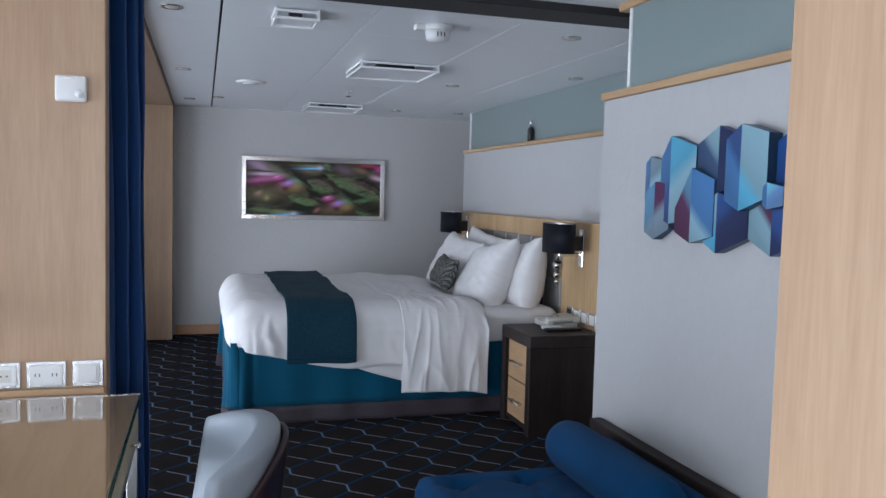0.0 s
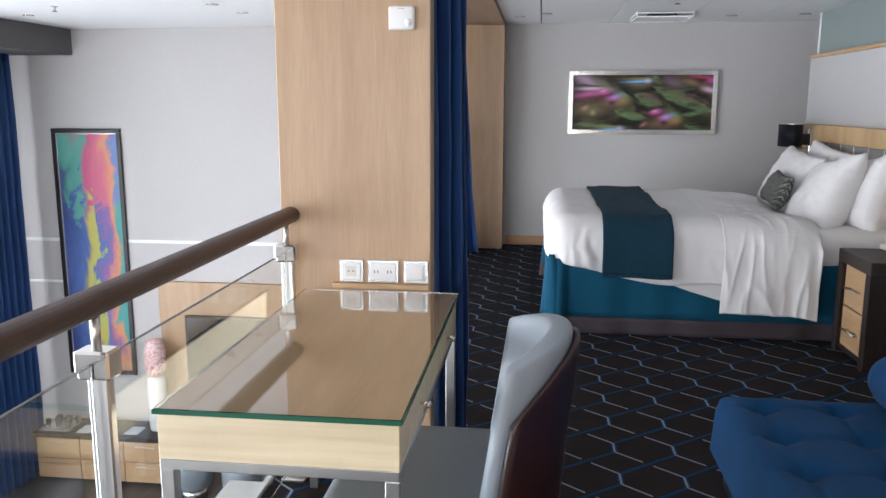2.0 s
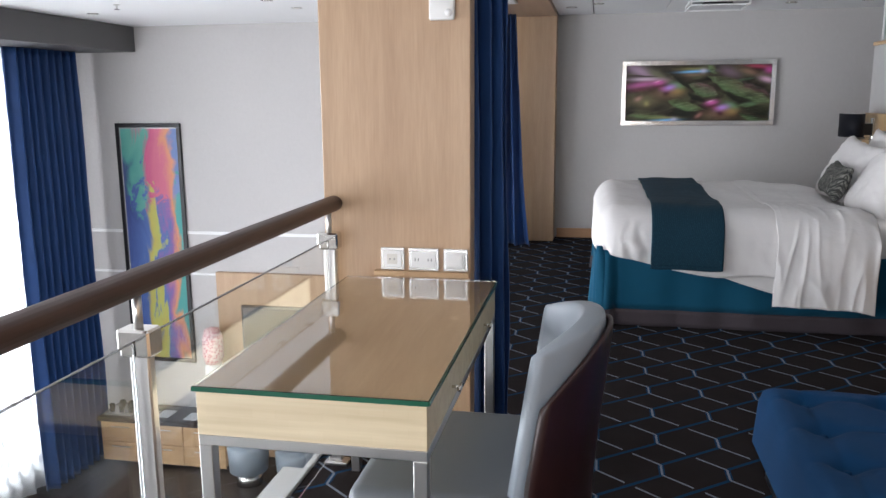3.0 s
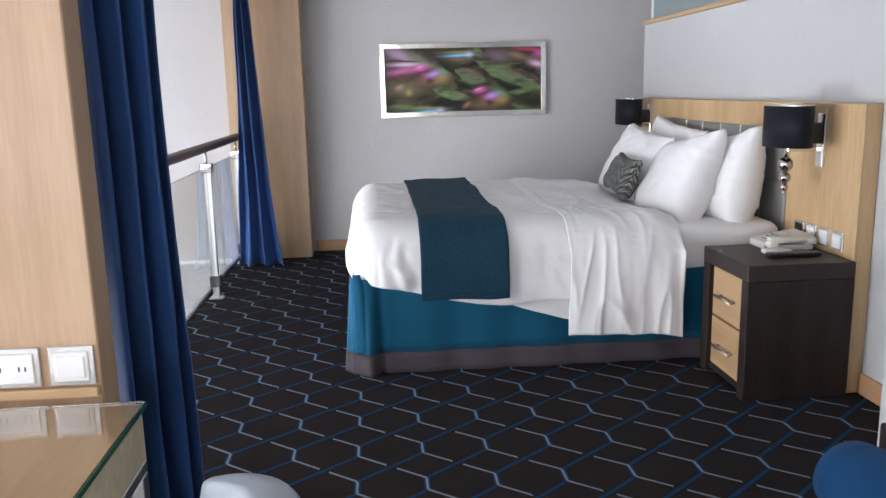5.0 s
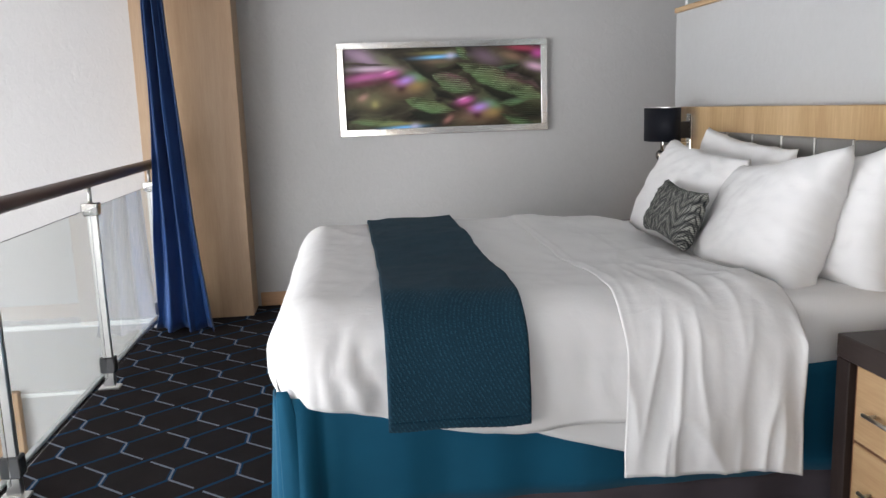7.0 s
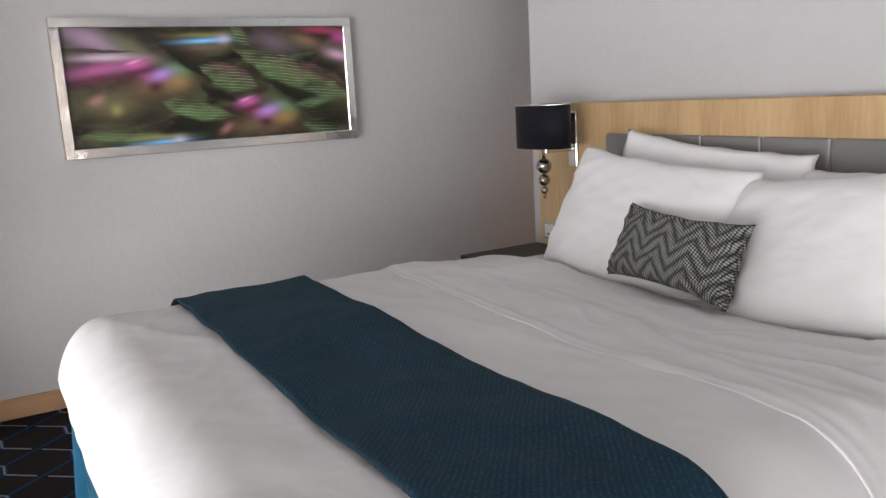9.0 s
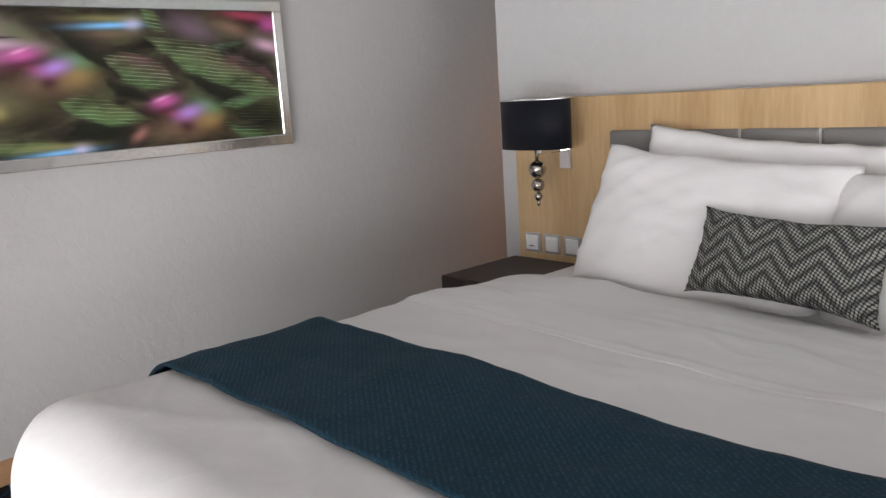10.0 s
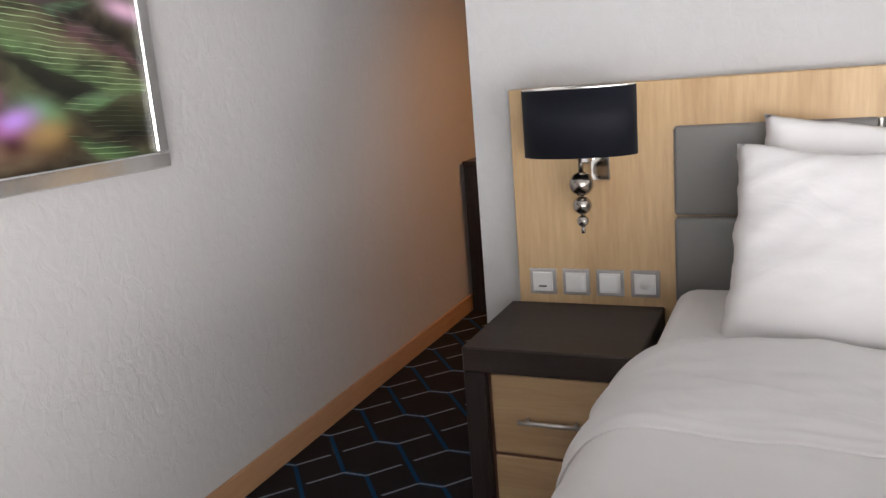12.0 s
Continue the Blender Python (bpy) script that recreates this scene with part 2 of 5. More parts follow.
# the carpet: pale and blue hexagon lines on near-black brown
m = M["carpet"] = mat("dark hexagon carpet", (0.02, 0.016, 0.015), 1.0, spec=0.02)
CW, CP, CJ = 0.2388, 0.2815, 0.085
sep = nd(m, "ShaderNodeSeparateXYZ")
ln(m, coords(m), sep.inputs[0])
ux = math_node(m, "DIVIDE", math_node(m, "ADD", sep.outputs[0], 0.115 + 40 * CW), CW)
uf = math_node(m, "FRACT", ux)
yy = math_node(m, "ADD", sep.outputs[1], -4.178 + 40 * CP)
d_white = math_node(m, "PINGPONG", math_node(m, "ADD", yy, math_node(m, "MULTIPLY", uf, CP - CJ)), CP / 2)
d_blue = math_node(m, "PINGPONG", math_node(m, "ADD", math_node(m, "SUBTRACT", yy, math_node(m, "MULTIPLY", uf, CP - CJ)), CP - CJ), CP / 2)
centre = math_node(m, "ABSOLUTE", math_node(m, "SUBTRACT", uf, 0.5))
away = math_node(m, "GREATER_THAN", centre, 0.075)
white_a = math_node(m, "MULTIPLY", math_node(m, "LESS_THAN", d_white, 0.0062), away)
near_col = math_node(m, "GREATER_THAN", centre, 0.5 - 0.0042 / CW)
in_jog = math_node(m, "LESS_THAN", math_node(m, "MODULO", yy, CP), CJ)
white_b = math_node(m, "MULTIPLY", near_col, in_jog)
white = math_node(m, "MAXIMUM", white_a, white_b)
wide_col = math_node(m, "MULTIPLY", math_node(m, "GREATER_THAN", centre, 0.5 - 0.011 / CW), in_jog)
blue = math_node(m, "MAXIMUM", math_node(m, "LESS_THAN", d_blue, 0.0095), wide_col)
pile = noise_tex(m, coords(m), 420, 3)
worn = noise_tex(m, coords(m), 7, 4)
ground = mix(m, worn, (0.020, 0.0170, 0.0180), (0.044, 0.0375, 0.0375))
ground = mix(m, pile, ground, (0.021, 0.0165, 0.016))
c = mix(m, blue, ground, (0.013, 0.050, 0.108))
c = mix(m, math_node(m, "MULTIPLY", white, math_node(m, "ADD", 0.45, math_node(m, "MULTIPLY", pile, 0.8))), c, (0.235, 0.27, 0.315))
colour_in(m, c)
bump(m, pile, 0.6, 0.004)


def glass(name, tint, rough):
    m = mat(name, tint, rough)
    bsdf(m).inputs["Transmission Weight"].default_value = 1.0
    bsdf(m).inputs["IOR"].default_value = 1.45
    return m


M["glass"] = glass("clear balustrade glass", (0.94, 0.97, 0.96), 0.0)
M["desk_glass"] = glass("greenish desk glass", (0.965, 0.985, 0.975), 0.0)
M["frosted"] = mat("frosted grey-green glass", (0.40, 0.485, 0.475), 0.32)
bsdf(M["frosted"]).inputs["Transmission Weight"].default_value = 0.45

m = M["sheer"] = mat("white sheer with wavy weave", (0.86, 0.87, 0.88), 0.8)
tr = m.node_tree.nodes.new("ShaderNodeBsdfTranslucent")
tr.inputs[0].default_value = (0.95, 0.96, 0.97, 1)
ms = m.node_tree.nodes.new("ShaderNodeMixShader")
sep = nd(m, "ShaderNodeSeparateXYZ")
ln(m, coords(m), sep.inputs[0])
wob = math_node(m, "MULTIPLY", math_node(m, "SINE", math_node(m, "MULTIPLY", sep.outputs[2], 16.0)), 0.05)
st = math_node(m, "PINGPONG", math_node(m, "ADD", sep.outputs[1], wob), 0.09)
ln(m, ramp(m, math_node(m, "MULTIPLY", st, 11.0), [(0.45, (0.75, 0.75, 0.75)), (0.55, (0.35, 0.35, 0.35))]), ms.inputs[0])
out = m.node_tree.nodes["Material Output"]
ln(m, bsdf(m).outputs[0], ms.inputs[1])
ln(m, tr.outputs[0], ms.inputs[2])
ln(m, ms.outputs[0], out.inputs["Surface"])

# leaf-and-blossom print: crisp veined leaves over soft blossoms, the same spray twice
m = M["print"] = mat("leaf and blossom print", (0.05, 0.08, 0.04), 0.35, spec=0.25)
sep = nd(m, "ShaderNodeSeparateXYZ")
ln(m, coords(m), sep.inputs[0])
px, pz = math_node(m, "ADD", sep.outputs[0], 0.98), math_node(m, "ADD", sep.outputs[2], 1.40)
warp = math_node(m, "MULTIPLY", math_node(m, "SUBTRACT", noise_tex(m, coords(m, (1.6, 1, 2.6)), 2.5, 3), 0.5), 0.22)
veins = math_node(m, "PINGPONG", math_node(m, "ADD", math_node(m, "MULTIPLY", px, 0.10), math_node(m, "ADD", pz, math_node(m, "MULTIPLY", warp, 0.10))), 0.0068)
vein_line = math_node(m, "MULTIPLY", math_node(m, "LESS_THAN", veins, 0.0010), ramp(m, noise_tex(m, coords(m, (1, 1, 3)), 9, 2), [(0.35, (0.1, 0.1, 0.1)), (0.6, (0.75, 0.75, 0.75))]))
drift = noise_tex(m, coords(m, (2.2, 1, 4.5), (0, radians(-24), 0)), 2.4, 3, 0.5, 0.5)
cloud = ramp(m, noise_tex(m, coords(m, (1.5, 1, 4.0), (0, radians(-18), 0)), 4.5, 3), [(0.42, (0, 0, 0)), (0.66, (1, 1, 1))])
c = ramp(m, drift, [(0.36, (0.014, 0.012, 0.009)), (0.50, (0.046, 0.038, 0.024)), (0.64, (0.075, 0.078, 0.042))])


def blot(c, x, z, rx, rz, colour, strength, tilt=0.0):
    """A soft oval of colour on the print."""
    dx = math_node(m, "ADD", math_node(m, "SUBTRACT", px, x), math_node(m, "MULTIPLY", warp, 0.25))
    dz = math_node(m, "SUBTRACT", math_node(m, "SUBTRACT", pz, z), math_node(m, "MULTIPLY", dx, tilt))
    d = math_node(m, "ADD", math_node(m, "POWER", math_node(m, "ABSOLUTE", math_node(m, "DIVIDE", dx, rx)), 2.0), math_node(m, "POWER", math_node(m, "ABSOLUTE", math_node(m, "DIVIDE", dz, rz)), 2.0))
    k = math_node(m, "MULTIPLY", math_node(m, "POWER", 2.718, math_node(m, "MULTIPLY", d, -1.0)), strength)
    return mix(m, k, c, colour)


def leaf(c, x, z, long, wide, degrees, low, high, veined=1.0, soft=0.020):
    """A pointed leaf with a crisp edge, shaded from one side to the other, with pale veins."""
    ca, sa = math.cos(radians(degrees)), math.sin(radians(degrees))
    dx = math_node(m, "ADD", math_node(m, "SUBTRACT", px, x), math_node(m, "MULTIPLY", warp, 0.5))
    dz = math_node(m, "ADD", math_node(m, "SUBTRACT", pz, z), math_node(m, "MULTIPLY", warp, 0.2))
    u = math_node(m, "ADD", math_node(m, "MULTIPLY", dx, ca / long), math_node(m, "MULTIPLY", dz, sa / long))
    v = math_node(m, "ADD", math_node(m, "MULTIPLY", dx, -sa / wide), math_node(m, "MULTIPLY", dz, ca / wide))
    edge = math_node(m, "SUBTRACT", math_node(m, "SUBTRACT", 1.0, math_node(m, "MULTIPLY", u, u)), math_node(m, "ABSOLUTE", v))
    mask = ramp(m, math_node(m, "MULTIPLY", edge, wide / soft), [(0.0, (0, 0, 0)), (1.0, (0.93, 0.93, 0.93))])
    tone = ramp(m, math_node(m, "MULTIPLY_ADD", v, 0.5, 0.5), [(0.12, low), (0.5, [(p + q) / 2 for p, q in zip(low, high)]), (0.85, high)])
    tone = mix(m, math_node(m, "MULTIPLY", cloud, 0.75), tone, (0.022, 0.026, 0.014))
    if veined:
        tone = mix(m, math_node(m, "MULTIPLY", vein_line, veined), tone, (0.36, 0.48, 0.27))
    return mix(m, mask, c, tone)


DARK, GREEN, OLIVE, WINE = (0.010, 0.011, 0.009), (0.095, 0.185, 0.065), (0.11, 0.12, 0.05), (0.15, 0.055, 0.075)


def spray(c, x, z):
    """A magenta petal, a violet blossom with green and amber beside it, and the brown below."""
    c = blot(c, x + 0.06, z - 0.10, 0.13, 0.05, (0.20, 0.12, 0.07), 0.8)
    c = blot(c, x + 0.17, z - 0.075, 0.06, 0.04, (0.32, 0.20, 0.06), 0.85)
    c = blot(c, x + 0.17, z - 0.025, 0.06, 0.03, (0.13, 0.30, 0.13), 0.75, -0.2)
    c = blot(c, x + 0.075, z - 0.095, 0.028, 0.03, (0.05, 0.012, 0.014), 0.9)
    c = blot(c, x + 0.055, z - 0.055, 0.05, 0.022, (0.30, 0.03, 0.09), 0.8, -0.2)
    c = blot(c, x + 0.10, z - 0.045, 0.055, 0.026, (0.38, 0.20, 0.56), 0.95, 0.2)
    c = blot(c, x - 0.005, z - 0.028, 0.055, 0.014, (0.09, 0.010, 0.03), 0.85, 0.15)
    c = blot(c, x, z, 0.055, 0.021, (0.52, 0.08, 0.32), 0.95, 0.15)
    return blot(c, x - 0.01, z + 0.012, 0.03, 0.007, (0.72, 0.32, 0.58), 0.7, 0.3)


def streak(c, x, z):
    """The pale blue streak with olive above and brown under it."""
    c = blot(c, x, z + 0.024, 0.13, 0.012, (0.26, 0.24, 0.09), 0.8)
    c = blot(c, x, z - 0.030, 0.10, 0.016, (0.20, 0.13, 0.085), 0.75)
    c = blot(c, x, z, 0.115, 0.0115, (0.15, 0.46, 0.76), 0.95, 0.04)
    return blot(c, x + 0.085, z + 0.006, 0.035, 0.020, (0.50, 0.46, 0.62), 0.75)


# the pale upper corner with the first blossoms, crossed by a thin dark stem
c = blot(c, 0.46, 1.60, 0.15, 0.050, (0.40, 0.27, 0.38), 0.85, -0.35)
c = blot(c, 0.62, 1.56, 0.11, 0.040, (0.16, 0.17, 0.09), 0.8, -0.5)
c = blot(c, 0.50, 1.525, 0.13, 0.016, (0.58, 0.45, 0.54), 0.85)
c = leaf(c, 0.46, 1.558, 0.20, 0.011, -3, (0.05, 0.035, 0.035), (0.09, 0.07, 0.05), 0.0, 0.006)
c = blot(c, 0.48, 1.475, 0.14, 0.030, (0.46, 0.10, 0.30), 0.85, 0.15)
c = blot(c, 0.46, 1.43, 0.10, 0.020, (0.13, 0.02, 0.05), 0.8, 0.1)
c = spray(c, 0.625, 1.492)
c = blot(c, 0.50, 1.32, 0.17, 0.06, (0.15, 0.13, 0.065), 0.8)
c = blot(c, 0.45, 1.345, 0.032, 0.022, (0.42, 0.22, 0.18), 0.7, 0.3)
c = blot(c, 0.52, 1.30, 0.025, 0.025, (0.34, 0.30, 0.10), 0.7)
# the broad dark band behind the leaves, and the leaves over it
c = leaf(c, 0.86, 1.525, 0.20, 0.065, -38, DARK, (0.07, 0.05, 0.035), 0.0)
c = streak(c, 0.94, 1.592)
c = blot(c, 1.26, 1.585, 0.09, 0.045, (0.17, 0.11, 0.15), 0.9, -0.3)
c = leaf(c, 1.19, 1.52, 0.14, 0.034, -14, DARK, (0.03, 0.022, 0.022), 0.0)
c = leaf(c, 1.10, 1.622, 0.085, 0.036, -42, GREEN, OLIVE, 1.0)
c = blot(c, 1.43, 1.585, 0.08, 0.025, (0.24, 0.14, 0.09), 0.8, -0.2)
c = blot(c, 1.50, 1.635, 0.11, 0.020, (0.34, 0.03, 0.08), 0.9, -0.1)
c = blot(c, 1.60, 1.60, 0.04, 0.030, (0.42, 0.05, 0.26), 0.85)
c = leaf(c, 1.36, 1.505, 0.15, 0.022, 12, (0.05, 0.10, 0.06), (0.11, 0.22, 0.12), 0.3)
c = leaf(c, 1.36, 1.425, 0.33, 0.078, -24, GREEN, (0.13, 0.10, 0.06), 1.0)
c = leaf(c, 1.50, 1.44, 0.17, 0.034, -30, WINE, (0.09, 0.06, 0.06), 0.2)
c = blot(c, 1.59, 1.515, 0.06, 0.024, (0.58, 0.36, 0.48), 0.85, -0.25)
c = leaf(c, 1.04, 1.425, 0.165, 0.066, -20, GREEN, WINE, 1.0)
c = leaf(c, 1.37, 1.335, 0.21, 0.042, -24, DARK, (0.022, 0.018, 0.014), 0.0)
c = leaf(c, 0.99, 1.352, 0.12, 0.034, -27, DARK, (0.02, 0.016, 0.014), 0.0)
c = leaf(c, 0.88, 1.285, 0.17, 0.058, -16, GREEN, OLIVE, 0.9)
c = leaf(c, 0.89, 1.200, 0.16, 0.048, -20, DARK, (0.016, 0.018, 0.012), 0.0)
c = leaf(c, 1.55, 1.235, 0.15, 0.060, -8, DARK, (0.05, 0.045, 0.02), 0.2)
c = spray(c, 1.115, 1.307)
c = leaf(c, 1.44, 1.290, 0.11, 0.030, 6, GREEN, (0.10, 0.17, 0.09), 0.8)
c = leaf(c, 1.46, 1.170, 0.15, 0.030, -18, GREEN, DARK, 0.9)
c = blot(c, 1.00, 1.19, 0.028, 0.022, (0.36, 0.15, 0.13), 0.75, 0.5)
c = leaf(c, 0.54, 1.185, 0.19, 0.034, -4, GREEN, OLIVE, 0.5)
c = streak(c, 0.70, 1.146)
vivid = nd(m, "ShaderNodeHueSaturation")
vivid.inputs["Saturation"].default_value, vivid.inputs["Value"].default_value = 0.90, 1.42
ln(m, c, vivid.inputs["Color"])
deep = nd(m, "ShaderNodeGamma")
deep.inputs["Gamma"].default_value = 1.12
ln(m, vivid.outputs[0], deep.inputs["Color"])
colour_in(m, deep.outputs[0])

# bright abstract canvas: broad fields of colour that drift from pink above to blue and yellow below
m = M["abstract"] = mat("bright abstract painting", (0.4, 0.1, 0.2), 0.5)
sep = nd(m, "ShaderNodeSeparateXYZ")
ln(m, coords(m), sep.inputs[0])
n1 = noise_tex(m, coords(m, (1.6, 1, 0.7)), 1.7, 5, 0.6, 0.6)
n2 = noise_tex(m, coords(m, (2.2, 1, 1.6)), 2.6, 6, 0.65, 0.8)
f = math_node(m, "ADD", math_node(m, "MULTIPLY_ADD", n1, 0.62, 0.42), math_node(m, "MULTIPLY", sep.outputs[0], 0.95))
upper = ramp(m, f, [(0.42, (0.03, 0.06, 0.22)), (0.50, (0.06, 0.36, 0.30)), (0.60, (0.10, 0.42, 0.34)), (0.66, (0.62, 0.05, 0.20)), (0.85, (0.72, 0.12, 0.22)), (0.95, (0.80, 0.30, 0.12)), (1.05, (0.15, 0.25, 0.55))])
lower = ramp(m, f, [(0.40, (0.02, 0.05, 0.26)), (0.62, (0.05, 0.14, 0.46)), (0.70, (0.60, 0.50, 0.06)), (0.77, (0.55, 0.58, 0.10)), (0.80, (0.06, 0.16, 0.48)), (0.86, (0.30, 0.12, 0.40)), (0.95, (0.80, 0.28, 0.08)), (1.05, (0.05, 0.40, 0.36))])
g = math_node(m, "ADD", math_node(m, "MULTIPLY", sep.outputs[2], 0.6), math_node(m, "MULTIPLY_ADD", n2, 1.5, -1.03))
calm = nd(m, "ShaderNodeHueSaturation")
calm.inputs["Saturation"].default_value, calm.inputs["Value"].default_value = 0.92, 0.8
ln(m, mix(m, ramp(m, g, [(0.0, (0, 0, 0)), (0.08, (1, 1, 1))]), lower, upper), calm.inputs["Color"])
colour_in(m, calm.outputs[0])
bump(m, n2, 0.3, 0.003)


# ---- building helpers ----
ORIGIN = {}


def thing(name, at, label, category, group="", kind=""):
    ob = new(name)
    ob.location = at
    ob.empty_display_size = 0.1
    ORIGIN[ob] = Vector(at)
    return tagged(ob, label, category, group, kind)


def part(name, bm, material, parent=None, label="", smooth=False, m=None):
    """Links a bmesh, in world metres (or in the pose m), as one mesh object under its thing."""
    me = bpy.data.meshes.new(name)
    base = ORIGIN.get(parent, Vector())
    if m is None:
        bmesh.ops.translate(bm, verts=bm.verts, vec=-base)
    bmesh.ops.recalc_face_normals(bm, faces=bm.faces)
    bm.to_mesh(me)
    bm.free()
    for p in me.polygons:
        p.use_smooth = smooth
    me.materials.append(material)
    ob = new(name, me)
    if m is not None:
        ob.matrix_world = m
        if parent is not None:
            ob.matrix_world = Matrix.Translation(-base) @ m
    if parent is not None:
        ob.parent = parent
    ORIGIN[ob] = base
    if label:
        ob["label"] = label
    return ob


def box(bounds, bevel=0.0, seg=1, bm=None):
    x0, x1, y0, y1, z0, z1 = bounds
    own = bmesh.new()
    bmesh.ops.create_cube(own, size=1)
    for q in own.verts:
        q.co = Vector(((x0 + x1) / 2 + q.co.x * (x1 - x0), (y0 + y1) / 2 + q.co.y * (y1 - y0), (z0 + z1) / 2 + q.co.z * (z1 - z0)))
    if bevel:
        bmesh.ops.bevel(own, geom=own.edges[:], offset=bevel, segments=seg, affect="EDGES", profile=0.5)
    return join(bm, own)


def join(bm, own):
    if bm is None:
        return own
    me = bpy.data.meshes.new("joined")
    own.to_mesh(me)
    own.free()
    bm.from_mesh(me)
    bpy.data.meshes.remove(me)
    return bm


def tube(a, b, r, seg=12, bm=None, r2=None):
    own = bmesh.new()
    a, b = Vector(a), Vector(b)
    d = b - a
    bmesh.ops.create_cone(own, cap_ends=True, segments=seg, radius1=r, radius2=r if r2 is None else r2, depth=d.length)
    bmesh.ops.transform(own, matrix=Matrix.Translation((a + b) / 2) @ d.to_track_quat("Z", "Y").to_matrix().to_4x4(), verts=own.verts)
    return join(bm, own)


def ball(c, r, bm=None, squash=1.0):
    own = bmesh.new()
    bmesh.ops.create_uvsphere(own, u_segments=20, v_segments=12, radius=r)
    for q in own.verts:
        q.co.z *= squash
    bmesh.ops.translate(own, verts=own.verts, vec=c)
    return join(bm, own)


def lathe(profile, c, seg=28, sx=1.0, sy=1.0, bm=None):
    """A turned shape from (radius, height) pairs."""
    own = bmesh.new()
    rings = []
    for r, z in profile:
        rings.append([own.verts.new((c[0] + sx * r * math.cos(2 * math.pi * i / seg), c[1] + sy * r * math.sin(2 * math.pi * i / seg), c[2] + z)) for i in range(seg)])
    for a, b in zip(rings, rings[1:]):
        for i in range(seg):
            own.faces.new((a[i], a[(i + 1) % seg], b[(i + 1) % seg], b[i]))
    if profile[0][0] > 1e-4:
        own.faces.new(rings[0][::-1])
    if profile[-1][0] > 1e-4:
        own.faces.new(rings[-1])
    return join(bm, own)


def sheet(nu, nv, f):
    """A grid surface f(u, v), u and v from 0 to 1."""
    bm = bmesh.new()
    g = [[bm.verts.new(f(i / nu, j / nv)) for j in range(nv + 1)] for i in range(nu + 1)]
    for i in range(nu):
        for j in range(nv):
            bm.faces.new((g[i][j], g[i + 1][j], g[i + 1][j + 1], g[i][j + 1]))
    return bm


def solid(ob, thick, offset=-1.0):
    md = ob.modifiers.new("thickness", "SOLIDIFY")
    md.thickness, md.offset = thick, offset
    return ob


def structure(name, bm, material, label, category, smooth=False):
    return tagged(part(name, bm, material, None, "", smooth), label, category, kind="structure")


def fbm(x, y, z=0.0):
    return noise.noise((x, y, z)) + 0.5 * noise.noise((2.1 * x, 2.1 * y, z + 7)) + 0.25 * noise.noise((4.3 * x, 4.3 * y, z + 13))


# ---- the large structure ----
CEIL, LOW, BACK, HEAD, WIN = 2.13, -2.58, 8.17, 2.27, -5.66
NEAR, FAR = -3.6, 6.0
structure("floor", box((-0.935, FAR, NEAR, BACK, -0.30, 0.0)), M["carpet"], "dark carpet with pale and blue hexagon lines", "floor")
structure("trim_1", box((-0.960, -0.937, NEAR, BACK - 0.004, -0.32, 0.012), 0.003), M["white_trim"], "white edge trim of the loft floor", "trim")
structure("floor_2", box((WIN - 0.1, FAR, NEAR, BACK, LOW - 0.2, LOW)), M["floorwood"], "dark wooden floor of the living room below", "floor")
structure("wall_north", box((WIN - 0.2, FAR + 0.2, BACK, BACK + 0.15, LOW - 0.2, 2.6)), M["wall_grey"], "grey embossed wallpaper wall", "wall")
SX, SW, SZ0, SZ1 = -5.3, 0.6, 0.15, 1.9
b = box((WIN - 0.2, SX, NEAR - 0.15, NEAR, LOW - 0.2, 2.6))
box((SW, FAR + 0.2, NEAR - 0.15, NEAR, LOW - 0.2, 2.6), bm=b)
box((SX, SW, NEAR - 0.15, NEAR, LOW - 0.2, SZ0), bm=b)
box((SX, SW, NEAR - 0.15, NEAR, SZ1, 2.6), bm=b)
structure("wall_south", b, M["wall_white"], "off-white wallpaper wall out of view, with an added window", "wall")
# unseen window, added so that light reaches the back wall from the south
win = thing("added_window", ((SX + SW) / 2, NEAR - 0.1, SZ0), "unseen wide window, added for light from the south", "window", kind="structure")
for k in range(5):
    x = SX + (SW - SX) * k / 4
    part("mullion", box((x - 0.035, x + 0.035, NEAR - 0.13, NEAR - 0.07, SZ0, SZ1), 0.004), M["white_trim"], win)
    if k < 4:
        p = part("pane", box((x + 0.04, x + (SW - SX) / 4 - 0.04, NEAR - 0.105, NEAR - 0.095, SZ0 + 0.05, SZ1 - 0.05)), M["glass"], win)
        p.visible_shadow = False
for z in (SZ0 + 0.025, SZ1 - 0.025):
    part("transom", box((SX + 0.04, SW - 0.04, NEAR - 0.125, NEAR - 0.075, z - 0.025, z + 0.025), 0.004), M["white_trim"], win)
structure("wall_east", box((FAR, FAR + 0.15, NEAR, BACK, LOW - 0.2, 2.6)), M["wall_white"], "off-white wallpaper wall", "wall")
structure("wall_lower", box((-0.80, -0.70, NEAR, BACK, LOW, -0.302)), M["wall_white"], "off-white wall under the loft", "wall")

# window wall with one tall opening
WY0, WY1, BAYS = -1.0, 7.35, 5
BAY = (WY1 - WY0) / BAYS
b = box((WIN - 0.2, WIN, NEAR, BACK, LOW - 0.2, LOW + 0.25))
box((WIN - 0.2, WIN, NEAR, BACK, 1.86, 2.6), bm=b)
box((WIN - 0.2, WIN, NEAR, WY0, LOW + 0.25, 1.86), bm=b)
box((WIN - 0.2, WIN, WY1, BACK, LOW + 0.25, 1.86), bm=b)
structure("wall_west", b, M["wall_white"], "white window wall of the living room", "wall")
win = thing("window_1", (WIN - 0.1, 4.0, LOW + 0.25), "tall white-framed window over two storeys", "window", kind="structure")
